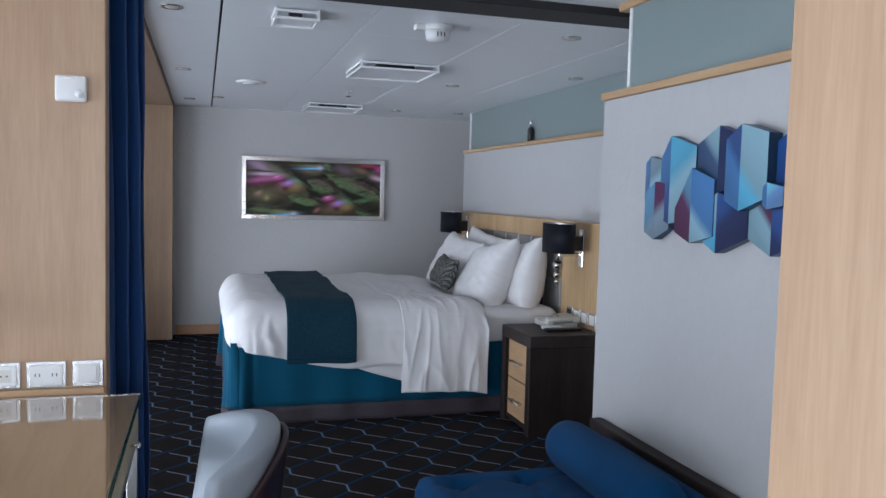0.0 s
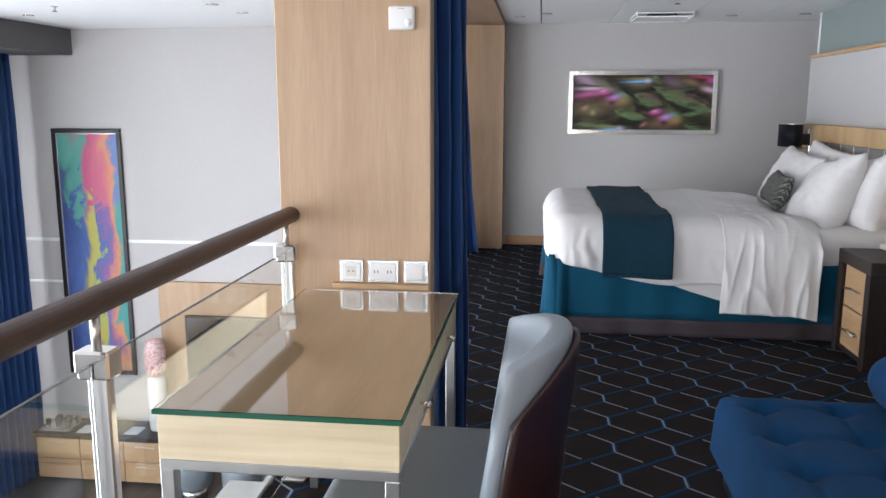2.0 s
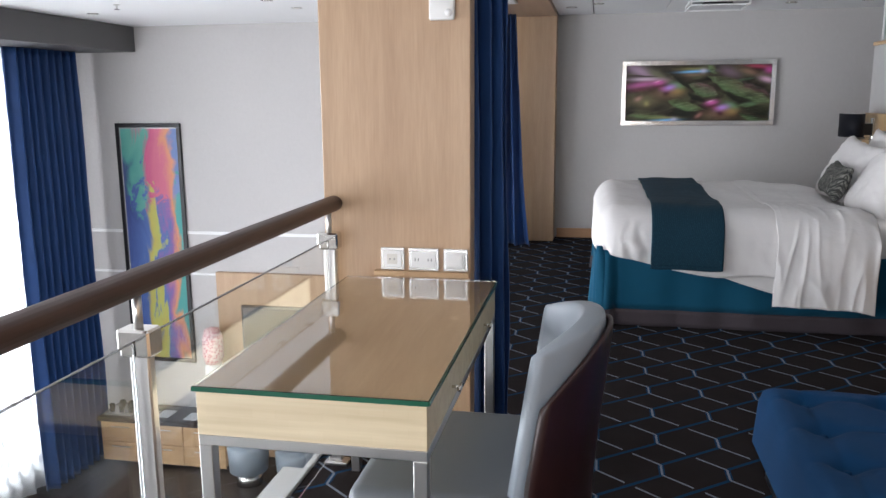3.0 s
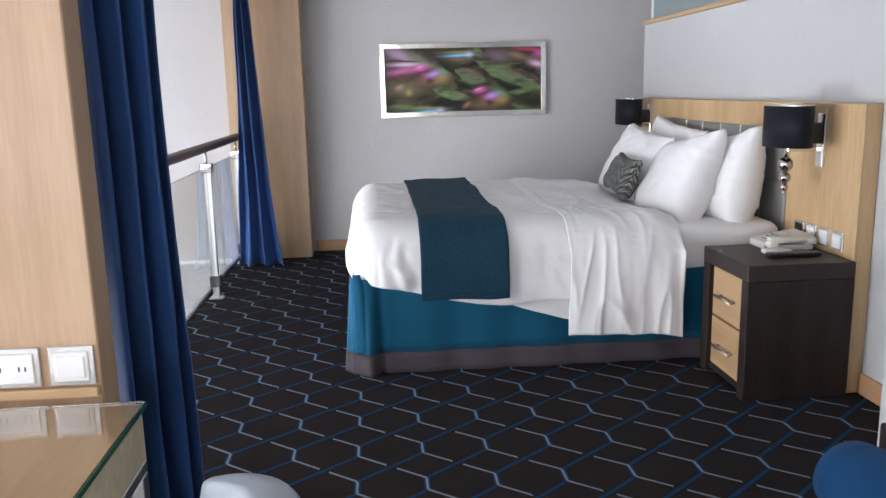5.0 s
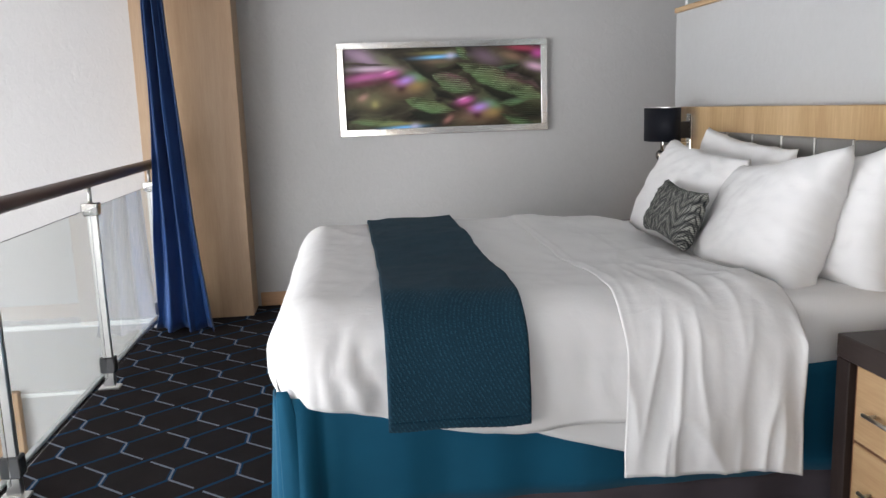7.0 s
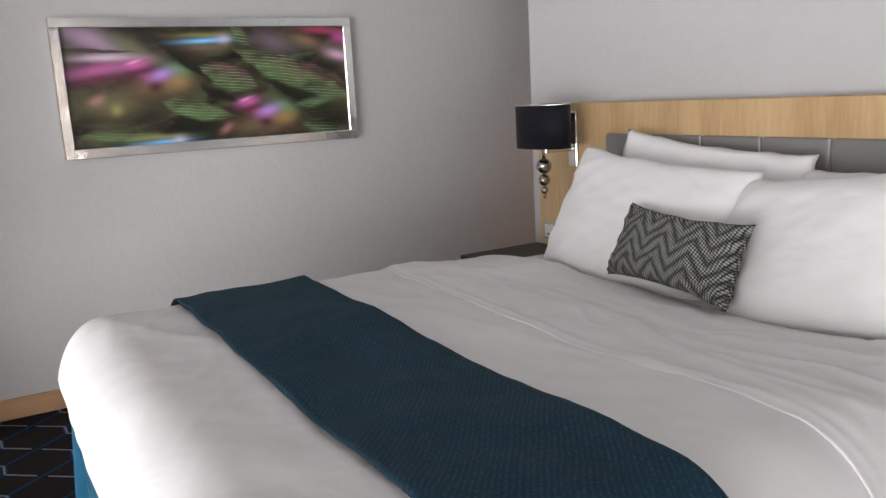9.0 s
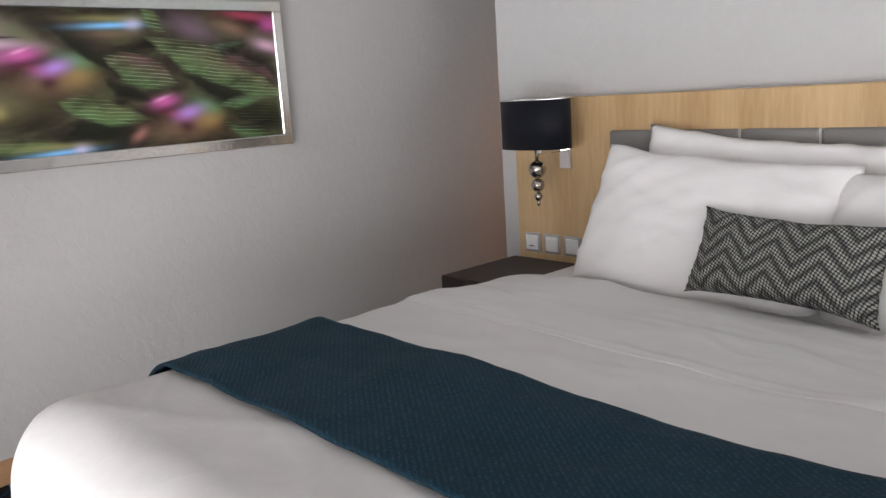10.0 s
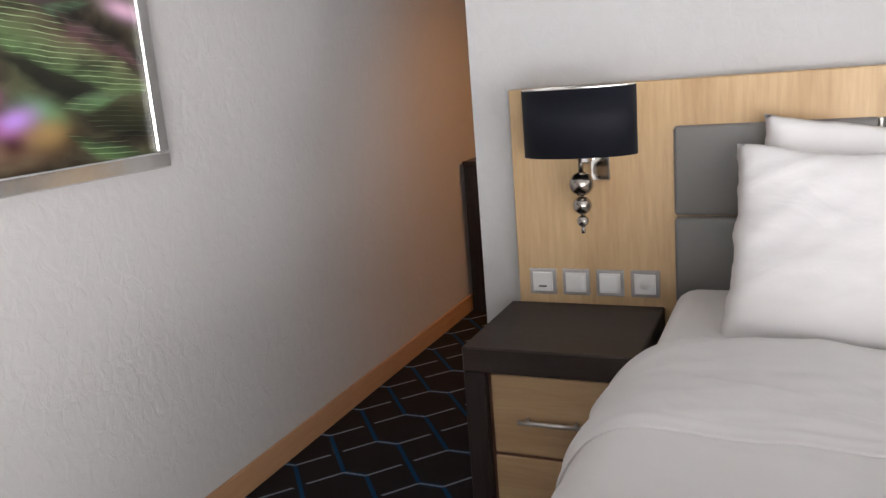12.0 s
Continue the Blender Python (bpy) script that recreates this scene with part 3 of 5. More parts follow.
for k in range(BAYS + 1):
    y = WY0 + BAY * k
    part("mullion", box((WIN - 0.13, WIN - 0.07, y - 0.04, y + 0.04, LOW + 0.25, 1.86), 0.004), M["white_trim"], win)
for z in (LOW + 0.29, -0.35, 1.82):
    part("transom", box((WIN - 0.125, WIN - 0.075, WY0 + 0.04, WY1 - 0.04, z - 0.04, z + 0.04), 0.004), M["white_trim"], win)
for k in range(BAYS):
    for z0, z1 in ((LOW + 0.335, -0.395), (-0.305, 1.775)):
        y = WY0 + BAY * k
        p = part("pane", box((WIN - 0.105, WIN - 0.095, y + 0.045, y + BAY - 0.045, z0, z1)), M["glass"], win)
        p.visible_shadow = False

# ceilings: the bedroom's metal panels, the white ceilings beyond
b = bmesh.new()
xs = [-0.312] + [0.013 + 0.628 * k for k in range(10)] + [FAR]
ys = [3.425, 4.155, 5.995, 7.835, BACK]
for x0, x1 in zip(xs, xs[1:]):
    for y0, y1 in zip(ys, ys[1:]):
        box((x0 + (0.008 if abs(x0 - 0.013) < 0.01 else 0.003), x1 - 0.003, y0 + 0.0015, y1 - 0.0015, CEIL, CEIL + 0.02), 0.0015, bm=b)
structure("ceiling", b, M["ceiling"], "pale grey metal panel ceiling with narrow joints", "ceiling")
structure("ceiling_2", box((-0.908, FAR, NEAR, BACK, CEIL + 0.024, CEIL + 0.12)), M["gap"], "dark void above the ceiling joints", "ceiling")
structure("ceiling_3", box((-0.908, FAR, NEAR, 3.225, CEIL, CEIL + 0.02)), M["ceil_white"], "white ceiling over the sitting area", "ceiling")
structure("ceiling_4", box((WIN, -0.91, NEAR, BACK, 2.125, 2.25)), M["ceil_white"], "white ceiling of the double-height living room", "ceiling")
structure("curtain_track", box((-0.312, 1.75, 3.225, 3.425, CEIL - 0.03, CEIL + 0.018), 0.004), M["dark_channel"], "dark grey recessed curtain track", "curtain track")
structure("beam", box((WIN + 0.01, -4.745, NEAR, BACK, 1.865, 2.124), 0.004), M["beam"], "dark grey pelmet beam along the window", "beam")
structure("soffit", box((-0.908, -0.316, 3.102, 7.906, 2.100, 2.16), 0.003), M["soffit"], "brown wood-clad header over the loft opening", "beam")

# wood-clad pillars of the loft opening
pillar = structure("pillar_1", box((-0.888, -0.343, 3.005, 3.10, 0.0, 2.124), 0.003), M["oak"], "oak veneer clad pillar", "pillar")
structure("pillar_2", box((-0.908, -0.316, 7.908, BACK - 0.002, 0.0, 2.124), 0.003), M["oak"], "oak veneer clad pillar against the wall", "pillar")
structure("wall_closet", box((0.738, 1.574, NEAR, 1.27, 0.0, CEIL - 0.002), 0.003), M["oak"], "oak veneer closet end", "wall")

# half-height walls with oak caps and frosted glass above
structure("wall_bed", box((HEAD, HEAD + 0.12, 3.182, 7.457, 0.0, 1.757)), M["wall_white"], "off-white half-height wall behind the bed", "wall")
structure("wall_sofa", box((1.452, 1.572, 1.275, 3.18, 0.0, 1.757)), M["wall_white"], "off-white half-height wall behind the sofa", "wall")
structure("wall_return", box((1.574, HEAD + 0.12, 3.06, 3.18, 0.0, 1.757)), M["wall_white"], "off-white half-height return wall", "wall")
structure("trim_2", box((HEAD - 0.012, HEAD + 0.13, 3.195, 7.462, 1.759, 1.787), 0.003), M["oak_h"], "oak cap on the half wall", "trim")
structure("trim_3", box((1.440, 1.582, 1.275, 3.192, 1.759, 1.787), 0.003), M["oak_h"], "oak cap on the half wall", "trim")
structure("trim_4", box((1.584, HEAD + 0.13, 3.05, 3.192, 1.759, 1.787), 0.003), M["oak_x"], "oak cap on the half wall", "trim")
structure("glass_1", box((HEAD + 0.05, HEAD + 0.062, 3.20, 7.42, 1.789, CEIL - 0.002)), M["frosted"], "frosted grey-green glass over the half wall", "glass panel")
structure("glass_2", box((1.502, 1.514, 1.275, 3.072, 1.789, CEIL - 0.002)), M["frosted"], "frosted grey-green glass over the half wall", "glass panel")
structure("trim_5", box((HEAD + 0.04, HEAD + 0.072, 7.422, 7.44, 1.789, CEIL - 0.002), 0.003), M["white_trim"], "pale glass edge strip", "trim")
structure("trim_10", box((1.494, 1.522, 3.0725, 3.09, 1.789, CEIL - 0.002), 0.003), M["white_trim"], "pale glass edge strip", "trim")
structure("trim_6", box((1.487, 1.532, 1.275, 3.16, CEIL - 0.03, CEIL - 0.002), 0.002), M["oak_h"], "oak strip along the ceiling", "trim")

structure("baseboard", box((-0.295, FAR, BACK - 0.014, BACK - 0.001, 0.0, 0.092), 0.003), M["oak_base"], "oak baseboard", "baseboard")
structure("baseboard_2", box((HEAD - 0.016, HEAD - 0.001, 3.182, 4.505, 0.0, 0.092), 0.003), M["oak_base"], "oak baseboard", "baseboard")
structure("trim_7", box((WIN, -0.99, BACK - 0.012, BACK - 0.001, -0.072, -0.038), 0.002), M["white_trim"], "white horizontal wall strip", "trim")
structure("trim_8", box((WIN, -0.99, BACK - 0.012, BACK - 0.001, -0.526, -0.50), 0.002), M["white_trim"], "white horizontal wall strip", "trim")

# ---- the bed and its linen ----
BX0, BX1, BY0, BY1 = 0.10, 2.165, 5.05, 6.80


def skirt_point(u, z, lift):
    """The skirt's outline, round foot corners with a pleat, from the near head end to the far head end."""
    run = [(BX1, BY0), (BX0, BY0), (BX0, BY1), (BX1, BY1)]
    lens = [BX1 - BX0, BY1 - BY0, BX1 - BX0]
    s = u * sum(lens)
    k = 0
    while k < 2 and s > lens[k]:
        s -= lens[k]
        k += 1
    f = s / lens[k]
    x = run[k][0] + (run[k + 1][0] - run[k][0]) * f
    y = run[k][1] + (run[k + 1][1] - run[k][1]) * f
    n = ((0, -1), (-1, 0), (0, 1))[k]
    out = 0.006 * math.sin(s * 23 + k) * lift + 0.010 * fbm(s * 3, k) * lift
    ends = min(s, lens[k] - s) if k == 1 else (lens[k] - s if k == 0 else s)
    out += 0.034 * lift * math.exp(-(((ends - 0.07) / 0.03) ** 2)) - 0.02 * lift * math.exp(-(((ends - 0.125) / 0.014) ** 2))
    return x + n[0] * out, y + n[1] * out, z


bed = thing("bed", (1.1, 5.9, 0), "wide bed with a teal skirt banded in grey-brown", "bed")
part("bed_base", box((BX0 + 0.05, BX1, BY0 + 0.05, BY1 - 0.05, 0.05, 0.36)), M["wenge"], bed)
sk = part("skirt", sheet(360, 8, lambda u, v: skirt_point(u, 0.104 + 0.36 * v, 1.0 - 0.75 * v)), M["teal"], bed, "teal cloth bed skirt", True)
solid(sk, 0.006, 1.0)
sk = part("skirt_band", sheet(360, 4, lambda u, v: skirt_point(u, 0.003 + 0.10 * v, 1.25 - 0.25 * v)), M["band"], bed, "grey-brown band along the skirt hem", True)
solid(sk, 0.007, 1.0)


def flap_at(u, v):
    wide = 0.03 + 0.055 * (1 - v) ** 0.7
    low = 0.11 + 0.02 * u * u
    return (BX0 + 0.003 + wide * u, BY0 - 0.010 - 0.019 * math.sin(math.pi * min(1.0, u * 0.9)) * (1 - 0.7 * v), low + (0.49 - low) * v)


f = part("corner_pleat", sheet(14, 20, flap_at), M["teal"], bed, "pleated teal flap at the foot corner", True)
solid(f, 0.004, 1.0)
b = box((BX0 + 0.03, BX1 - 0.005, BY0 - 0.012, BY1 + 0.035, 0.425, 0.664), 0.06, 4)
part("mattress", b, M["sheet"], bed, "mattress under a tight white sheet", True)


def drape(a, b, top, r, x0, x1, y0, y1, bulge=0.0):
    """Cloth laid flat at (a, b) falls over the edges x0, x1, y0, y1 with radius r."""
    dx = a - x1 if a > x1 else (a - x0 if a < x0 else 0.0)
    dy = b - y1 if b > y1 else (b - y0 if b < y0 else 0.0)
    d = math.hypot(dx, dy)
    cx, cy = min(max(a, x0), x1), min(max(b, y0), y1)
    if d < 1e-6:
        return Vector((a, b, top)), 0.0
    if d < r * math.pi / 2:
        h, drop = r * math.sin(d / r), r * (1 - math.cos(d / r))
    else:
        e = d - r * math.pi / 2
        h, drop = r + bulge * math.sin(min(1.0, e / 0.3) * math.pi), r + e
    return Vector((cx + dx / d * h, cy + dy / d * h, top - drop)), drop


R, TOP = 0.165, 0.714
DX0, DY0, DY1 = BX0 - 0.030 + R, BY0 - 0.045 + R, BY1 + 0.097 - R
ARC = R * (math.pi / 2 - 1)


def duvet_top(a, b):
    fall = min(1.0, max(0.0, (a - 1.05) / 0.6))
    return TOP + 0.012 * fbm(a * 2.2, b * 2.2) - 0.036 * fall * fall * (3 - 2 * fall) + 0.006 * math.exp(-((a - 0.20) / 0.18) ** 2) - 0.016 * math.exp(-(((b - 5.78) / 0.42) ** 2))


def creased(a, b):
    """Soft lumps and a few long thin creases of the bed linen."""
    long = (1 - abs(noise.noise((a * 3.1 + 0.8 * b, b * 1.2, 9)))) ** 6
    fine = (1 - abs(noise.noise((a * 7.0 - 2.2 * b, b * 3.2 + a, 4)))) ** 9
    return 0.0035 * fbm(a * 5 + 3, b * 5, 4) + 0.006 * long + 0.002 * fine


def tuck(p):
    """The lower part of the hanging cloth turns inwards to the mattress."""
    k = min(1.0, max(0.0, (0.56 - p.z) / 0.16)) ** 1.6
    p.x += 0.075 * k * min(1.0, max(0.0, (BX0 + 0.10 - p.x) / 0.08))
    if p.y < BY0 + 0.03:
        p.y += 0.055 * k * min(1.0, max(0.0, (0.62 - p.x) / 0.25))
    return p


def duvet_at(u, v):
    low = 0.418 - 0.085 * min(1, max(0, (u - 0.2) / 0.45)) + 0.012 * math.sin(9 * u)
    foot = TOP - 0.41 + ARC
    side = TOP - low + ARC
    a0, a1 = DX0 - foot, 1.40
    b0, b1 = DY0 - side, DY1 + side
    a = a0 + (a1 - a0) * u
    b = b0 + (b1 - b0) * v
    # the corner cloth is tucked, so its reach past both edges is shortened
    ox, oy = max(0.0, DX0 - a), max(0.0, DY0 - b, b - DY1)
    if ox > 0 and oy > 0:
        far = max(ox, oy) / math.hypot(ox, oy)
        k = far * (1 - 0.03 * (1 - abs(ox - oy) / max(ox, oy)))
        a = DX0 - ox * k
        b = DY0 - oy * k if b < DY0 else DY1 + oy * k
    p, drop = drape(a, b, duvet_top(a, b), R, DX0, 9, DY0, DY1, 0.022)
    p = tuck(p)
    w = min(1.0, drop / 0.2)
    fold = 0.004 * math.sin(15 * (a + 0.4 * b) + 2.5 * fbm(a * 3, b * 3)) * w + 0.010 * fbm(a * 4, b * 4, 2) * w + 0.002 * fbm(a * 17, b * 9, 6) * w
    if ox > 0 and oy > 0:
        fold *= 0.25
    gather = 0.006 * math.sin(55 * a + 5 * fbm(a * 4, b * 4)) * w * math.exp(-((a - 0.33) / 0.09) ** 2)
    p.y += (fold + gather) * (-1 if b < 5.9 else 1)
    p.x -= (fold + 0.007 * fbm(b * 6, drop * 4, 5)) * w * (1 if a < DX0 else 0)
    p.z += creased(a, b) * (1 - w)
    return p


duvet = part("duvet", sheet(120, 170, duvet_at), M["linen"], None, "", True)
tagged(duvet, "puffy white duvet, rumpled, hanging over the bed sides", "duvet")
solid(duvet, 0.012, -1.0)

# the turned-down sheet over the duvet's upper part, hanging low on the near side
FX0, FX1 = 1.11, 1.65


def turn_at(u, v):
    s_near = 0.71 - 0.165 + ARC
    b0, b1 = DY0 - s_near, DY1 + 0.30
    b = b0 + (b1 - b0) * v
    hang = max(0.0, DY0 - b) / s_near
    a = FX0 + 0.004 + (FX1 - FX0) * u - 0.012 * hang + 0.012 * fbm(b * 2.2, u * 2, 17)
    rise = min(1.0, u * 2.2)
    r = R + 0.004 + 0.008 * rise
    top = duvet_top(min(a, 1.4), b) + 0.0025 + 0.010 * rise + 0.002 * math.exp(-(((u - 0.06) / 0.018) ** 2)) - 0.022 * max(0.0, (u - 0.72) / 0.28) ** 2
    p, drop = drape(a, b, top, r, -9, 9, DY0, DY1, 0.0)
    w = min(1.0, drop / 0.12)
    broad = (1 - abs(noise.noise((a * 4.6 + 0.7 * b + 1.3, b * 0.9, 21)))) ** 5
    narrow = (1 - abs(noise.noise((a * 10.5 - 0.9 * b, b * 1.7, 33)))) ** 6
    p.y -= w * (0.022 * broad + 0.009 * narrow + 0.009 * fbm(a * 6, b * 2.5, 3) + 0.010 * rise + 0.004 + 0.02 * hang) * (1 if b < 5.9 else -0.6)
    near = math.exp(-(((b - 5.25) / 0.28) ** 2))
    wrinkle = 0.010 * (1 - abs(noise.noise((a * 8 + 3.5 * b, b * 2.6 - a, 41)))) ** 7 + 0.012 * (1 - abs(noise.noise((a * 4.5 - 1.2 * b, b * 1.1, 52)))) ** 5
    p.z += (1 - w) * (creased(min(a, 1.4), b) + rise * (wrinkle * (0.18 + 0.95 * near) + 0.004 * fbm(a * 5, b * 4, 8)))
    return p


t = part("turned_down_sheet", sheet(84, 170, turn_at), M["linen"], duvet, "turned-down white sheet with soft pleats", True)
solid(t, 0.003, -1.0)


def inner_at(u, v):
    a = 0.80 + 0.50 * u
    low = 0.345 - 0.155 * u ** 0.8
    z = 0.50 + (low - 0.50) * v
    return (a, BY0 - 0.040 - 0.012 * v + 0.008 * math.sin(8 * a) - 0.006 * fbm(a * 5, v * 3), z)


t = part("inner_hem", sheet(40, 12, inner_at), M["sheet"], duvet, "lower white hem under the duvet", True)
solid(t, 0.004, 1.0)


def runner_at(u, v):
    reach = TOP - 0.355 + ARC
    b0, b1 = DY0 - reach, DY1 + reach
    b = b0 + (b1 - b0) * v
    mid = math.exp(-(((b - 5.75) / 0.7) ** 2))
    a = 0.413 + 0.407 * u + 0.008 * mid + 0.005 * fbm(b * 3, u)
    r = R + 0.012
    p, drop = drape(a, b, duvet_top(a, b) + 0.012, r, -9, 9, DY0, DY1, 0.012)
    w = min(1.0, drop / 0.2)
    p.y += (-1 if b < 5.9 else 1) * (0.020 + 0.004 * math.sin(9 * a)) * w
    p.z += (1 - w) * creased(a, b)
    return p


run = part("bed_runner", sheet(36, 160, runner_at), M["runner"], None, "", True)
tagged(run, "dark teal woven runner lying across the duvet", "bed runner")
solid(run, 0.008, 1.0)
for v0, v1 in ((0.0, 0.012), (0.988, 1.0)):
    def hem_at(u, v, v0=v0, v1=v1):
        p = Vector(runner_at(u, v0 + (v1 - v0) * v))
        p.y += (-0.009 if v0 < 0.5 else 0.009)
        p.z -= 0.002 * abs(math.sin(60 * u))
        return p
    h = part("hem", sheet(60, 3, hem_at), M["runner"], run, "stitched hem", True)
    solid(h, 0.003, 1.0 if v0 < 0.5 else -1.0)


def pillow_mesh(w, h, t, seed, sag=0.16, blunt=0.0, n=40):
    def one(side):
        def f(u, v):
            x, y = 2 * u - 1, 2 * v - 1
            edge = (1 - abs(x) ** 2.6) * (1 - abs(y) ** 2.6)
            pinch = 1 - sag * (1 - abs(x) ** 2.4) * abs(y) ** 3 + 0.03 * fbm(x * 3 + seed, y, 2) * abs(y) ** 4
            round_off = 1 + 0.012 * (abs(x) * abs(y)) ** 8 - blunt * (abs(x) * abs(y)) ** 5
            pinch2 = 1 - 0.5 * sag * (1 - abs(y) ** 2.2) * abs(x) ** 3 + 0.022 * fbm(seed, y * 4, x) * abs(x) ** 4
            soft = max(0.0, edge) ** 0.3
            corner = abs(x) ** 1.5 * abs(y) ** 1.5
            rumple = 0.014 * fbm(x * 1.6 + seed, y * 1.6, seed) * soft
            wr = 0.011 * (1 - abs(noise.noise((x * 3.2 + 2.5 * y * (1 if x > 0 else -1) + seed, y * 1.8 - x, seed * 1.7)))) ** 5 * soft * (0.35 + 1.7 * corner + 0.6 * abs(x) ** 3)
            z = side * (t / 2 * (1.06 - 0.22 * y) * max(0.0, edge) ** 0.42 + wr) + rumple
            return (x * w / 2 * pinch2 * round_off, y * h / 2 * pinch * round_off, z)
        return f
    bm = sheet(n, n, one(1.0))
    other = sheet(n, n, one(-1.0))
    bm = join(bm, other)
    bmesh.ops.remove_doubles(bm, verts=bm.verts, dist=0.0008)
    return bm


def lean(x, y, z, tilt, turn=0.0, roll=0.0):
    """Local x runs along the headboard, local y up the pillow, local z towards the foot."""
    return Matrix.Translation((x, y, z)) @ Matrix.Rotation(radians(turn), 4, "Z") @ Matrix((( 0, 0, -1, 0), (-1, 0, 0, 0), (0, 1, 0, 0), (0, 0, 0, 1))) @ Matrix.Rotation(radians(-tilt), 4, "X") @ Matrix.Rotation(radians(roll), 4, "Z")


for name_y, x, z, tilt, turn, roll, w, h, t, seed, lab in (
        (6.235, 2.035, 0.832, 13, 2, -5, 0.80, 0.55, 0.16, 1, "white pillow standing against the grey headboard"),
        (5.475, 2.03, 0.822, 13, -4, 8, 0.76, 0.51, 0.24, 4, "white pillow standing against the grey headboard"),
        (6.285, 1.832, 0.826, 25, 1, -4, 0.80, 0.50, 0.19, 7, "plump white pillow leaning on the one behind"),
        (5.57, 1.840, 0.816, 24, -6, 9, 0.78, 0.52, 0.255, 9, "plump white pillow leaning on the one behind")):
    p = part("pillow", pillow_mesh(w, h, t, seed, *((0.10, 0.022) if name_y > 6 else (0.15, 0.0))), M["linen"], None, "", True, lean(x, name_y, z, tilt, turn, roll))
    tagged(p, lab, "pillow", "bed pillows")
p = part("cushion", pillow_mesh(0.508, 0.240, 0.115, 3), M["herring"], None, "", True, lean(1.655, 5.960, 0.812, 24, -5, -1))
tagged(p, "small grey herringbone cushion lying against the pillows", "cushion")

# ---- headboard ----
hb = thing("headboard", (2.25, 5.87, 0), "oak headboard panel with grey leather tiles", "headboard")
part("back_panel", box((2.192, HEAD - 0.002, 4.51, 7.312, 0.0, 1.226), 0.003), M["headwood"], hb, "oak veneer panel")
tile = None
for row in range(2):
    for col in range(7):
        if tile is None:
            tile = part("leather_tile", box((-0.02, 0.02, -0.1239, 0.1239, -0.1245, 0.1245), 0.012, 3), M["leather_grey"], hb, "grey leather padded tile", True)
            ob = tile
        else:
            ob = new("leather_tile", tile.data)
            ob.parent = hb
            ob["label"] = "grey leather padded tile"
        ob.location = Vector((2.198, 5.088 + 0.251 * (col + 0.5), 1.103 - 0.252 * (row + 0.5))) - ORIGIN[hb]
tile.data.transform(Matrix.Translation(ORIGIN[hb]))
for col in range(1, 7):
    y = 5.088 + 0.251 * col
    part("metal_strip", box((2.176, 2.194, y - 0.0035, y + 0.0035, 0.605, 1.1), 0.001), M["steel"], hb, "slim steel strip between leather tiles")


# ---- bedside things ----
def nightstand(y0, y1, x0, label, group, face=0.022):
    ns = thing("nightstand", ((x0 + 2.2) / 2, (y0 + y1) / 2, 0), label, "nightstand", group)
    part("top", box((x0, 2.190, y0, y1, 0.515, 0.585), 0.004), M["wenge"], ns, "thick dark top")
    part("side_panel", box((x0 + 0.002, 2.190, y0, y0 + 0.060, 0.0, 0.5145), 0.003), M["wenge_v"], ns)
    part("side_panel", box((x0 + 0.002, 2.190, y1 - 0.060, y1, 0.0, 0.5145), 0.003), M["wenge_v"], ns)
    part("back_panel", box((2.16, 2.188, y0 + 0.061, y1 - 0.061, 0.03, 0.514)), M["wenge_v"], ns)
    part("bottom_panel", box((x0 + 0.02, 2.159, y0 + 0.061, y1 - 0.061, 0.02, 0.045)), M["wenge_v"], ns)
    for bnd in ((y0 + 0.061, y0 + 0.068, 0.046, 0.514), (y1 - 0.068, y1 - 0.061, 0.046, 0.514), (y0 + 0.0685, y1 - 0.0685, 0.506, 0.514), (y0 + 0.0685, y1 - 0.0685, 0.273, 0.281)):
        part("drawer_liner", box((x0 + face + 0.004, 2.10, *bnd)), M["liner"], ns, "red-brown drawer liner")
    for z0, z1 in ((0.282, 0.505), (0.048, 0.272)):
        d = part("drawer", box((x0 + face, 2.14, y0 + 0.069, y1 - 0.069, z0, z1), 0.003), M["oak_h"], ns, "oak drawer front")
        zc = z0 + 0.47 * (z1 - z0)
        yc = (y0 + y1) / 2
        h = tube((x0 + face - 0.026, yc - 0.085, zc), (x0 + face - 0.026, yc + 0.085, zc), 0.006)
        for e in (-0.065, 0.065):
            tube((x0 + face - 0.026, yc + e, zc), (x0 + face - 0.0005, yc + e, zc), 0.0045, bm=h)
        part("handle", h, M["steel"], d, "brushed steel bar handle", True)
    return ns


nightstand(4.485, 4.935, 1.728, "dark stained nightstand with two oak drawers", "nightstands")
nightstand(6.875, 7.338, 1.761, "dark stained nightstand with two oak drawers", "nightstands")


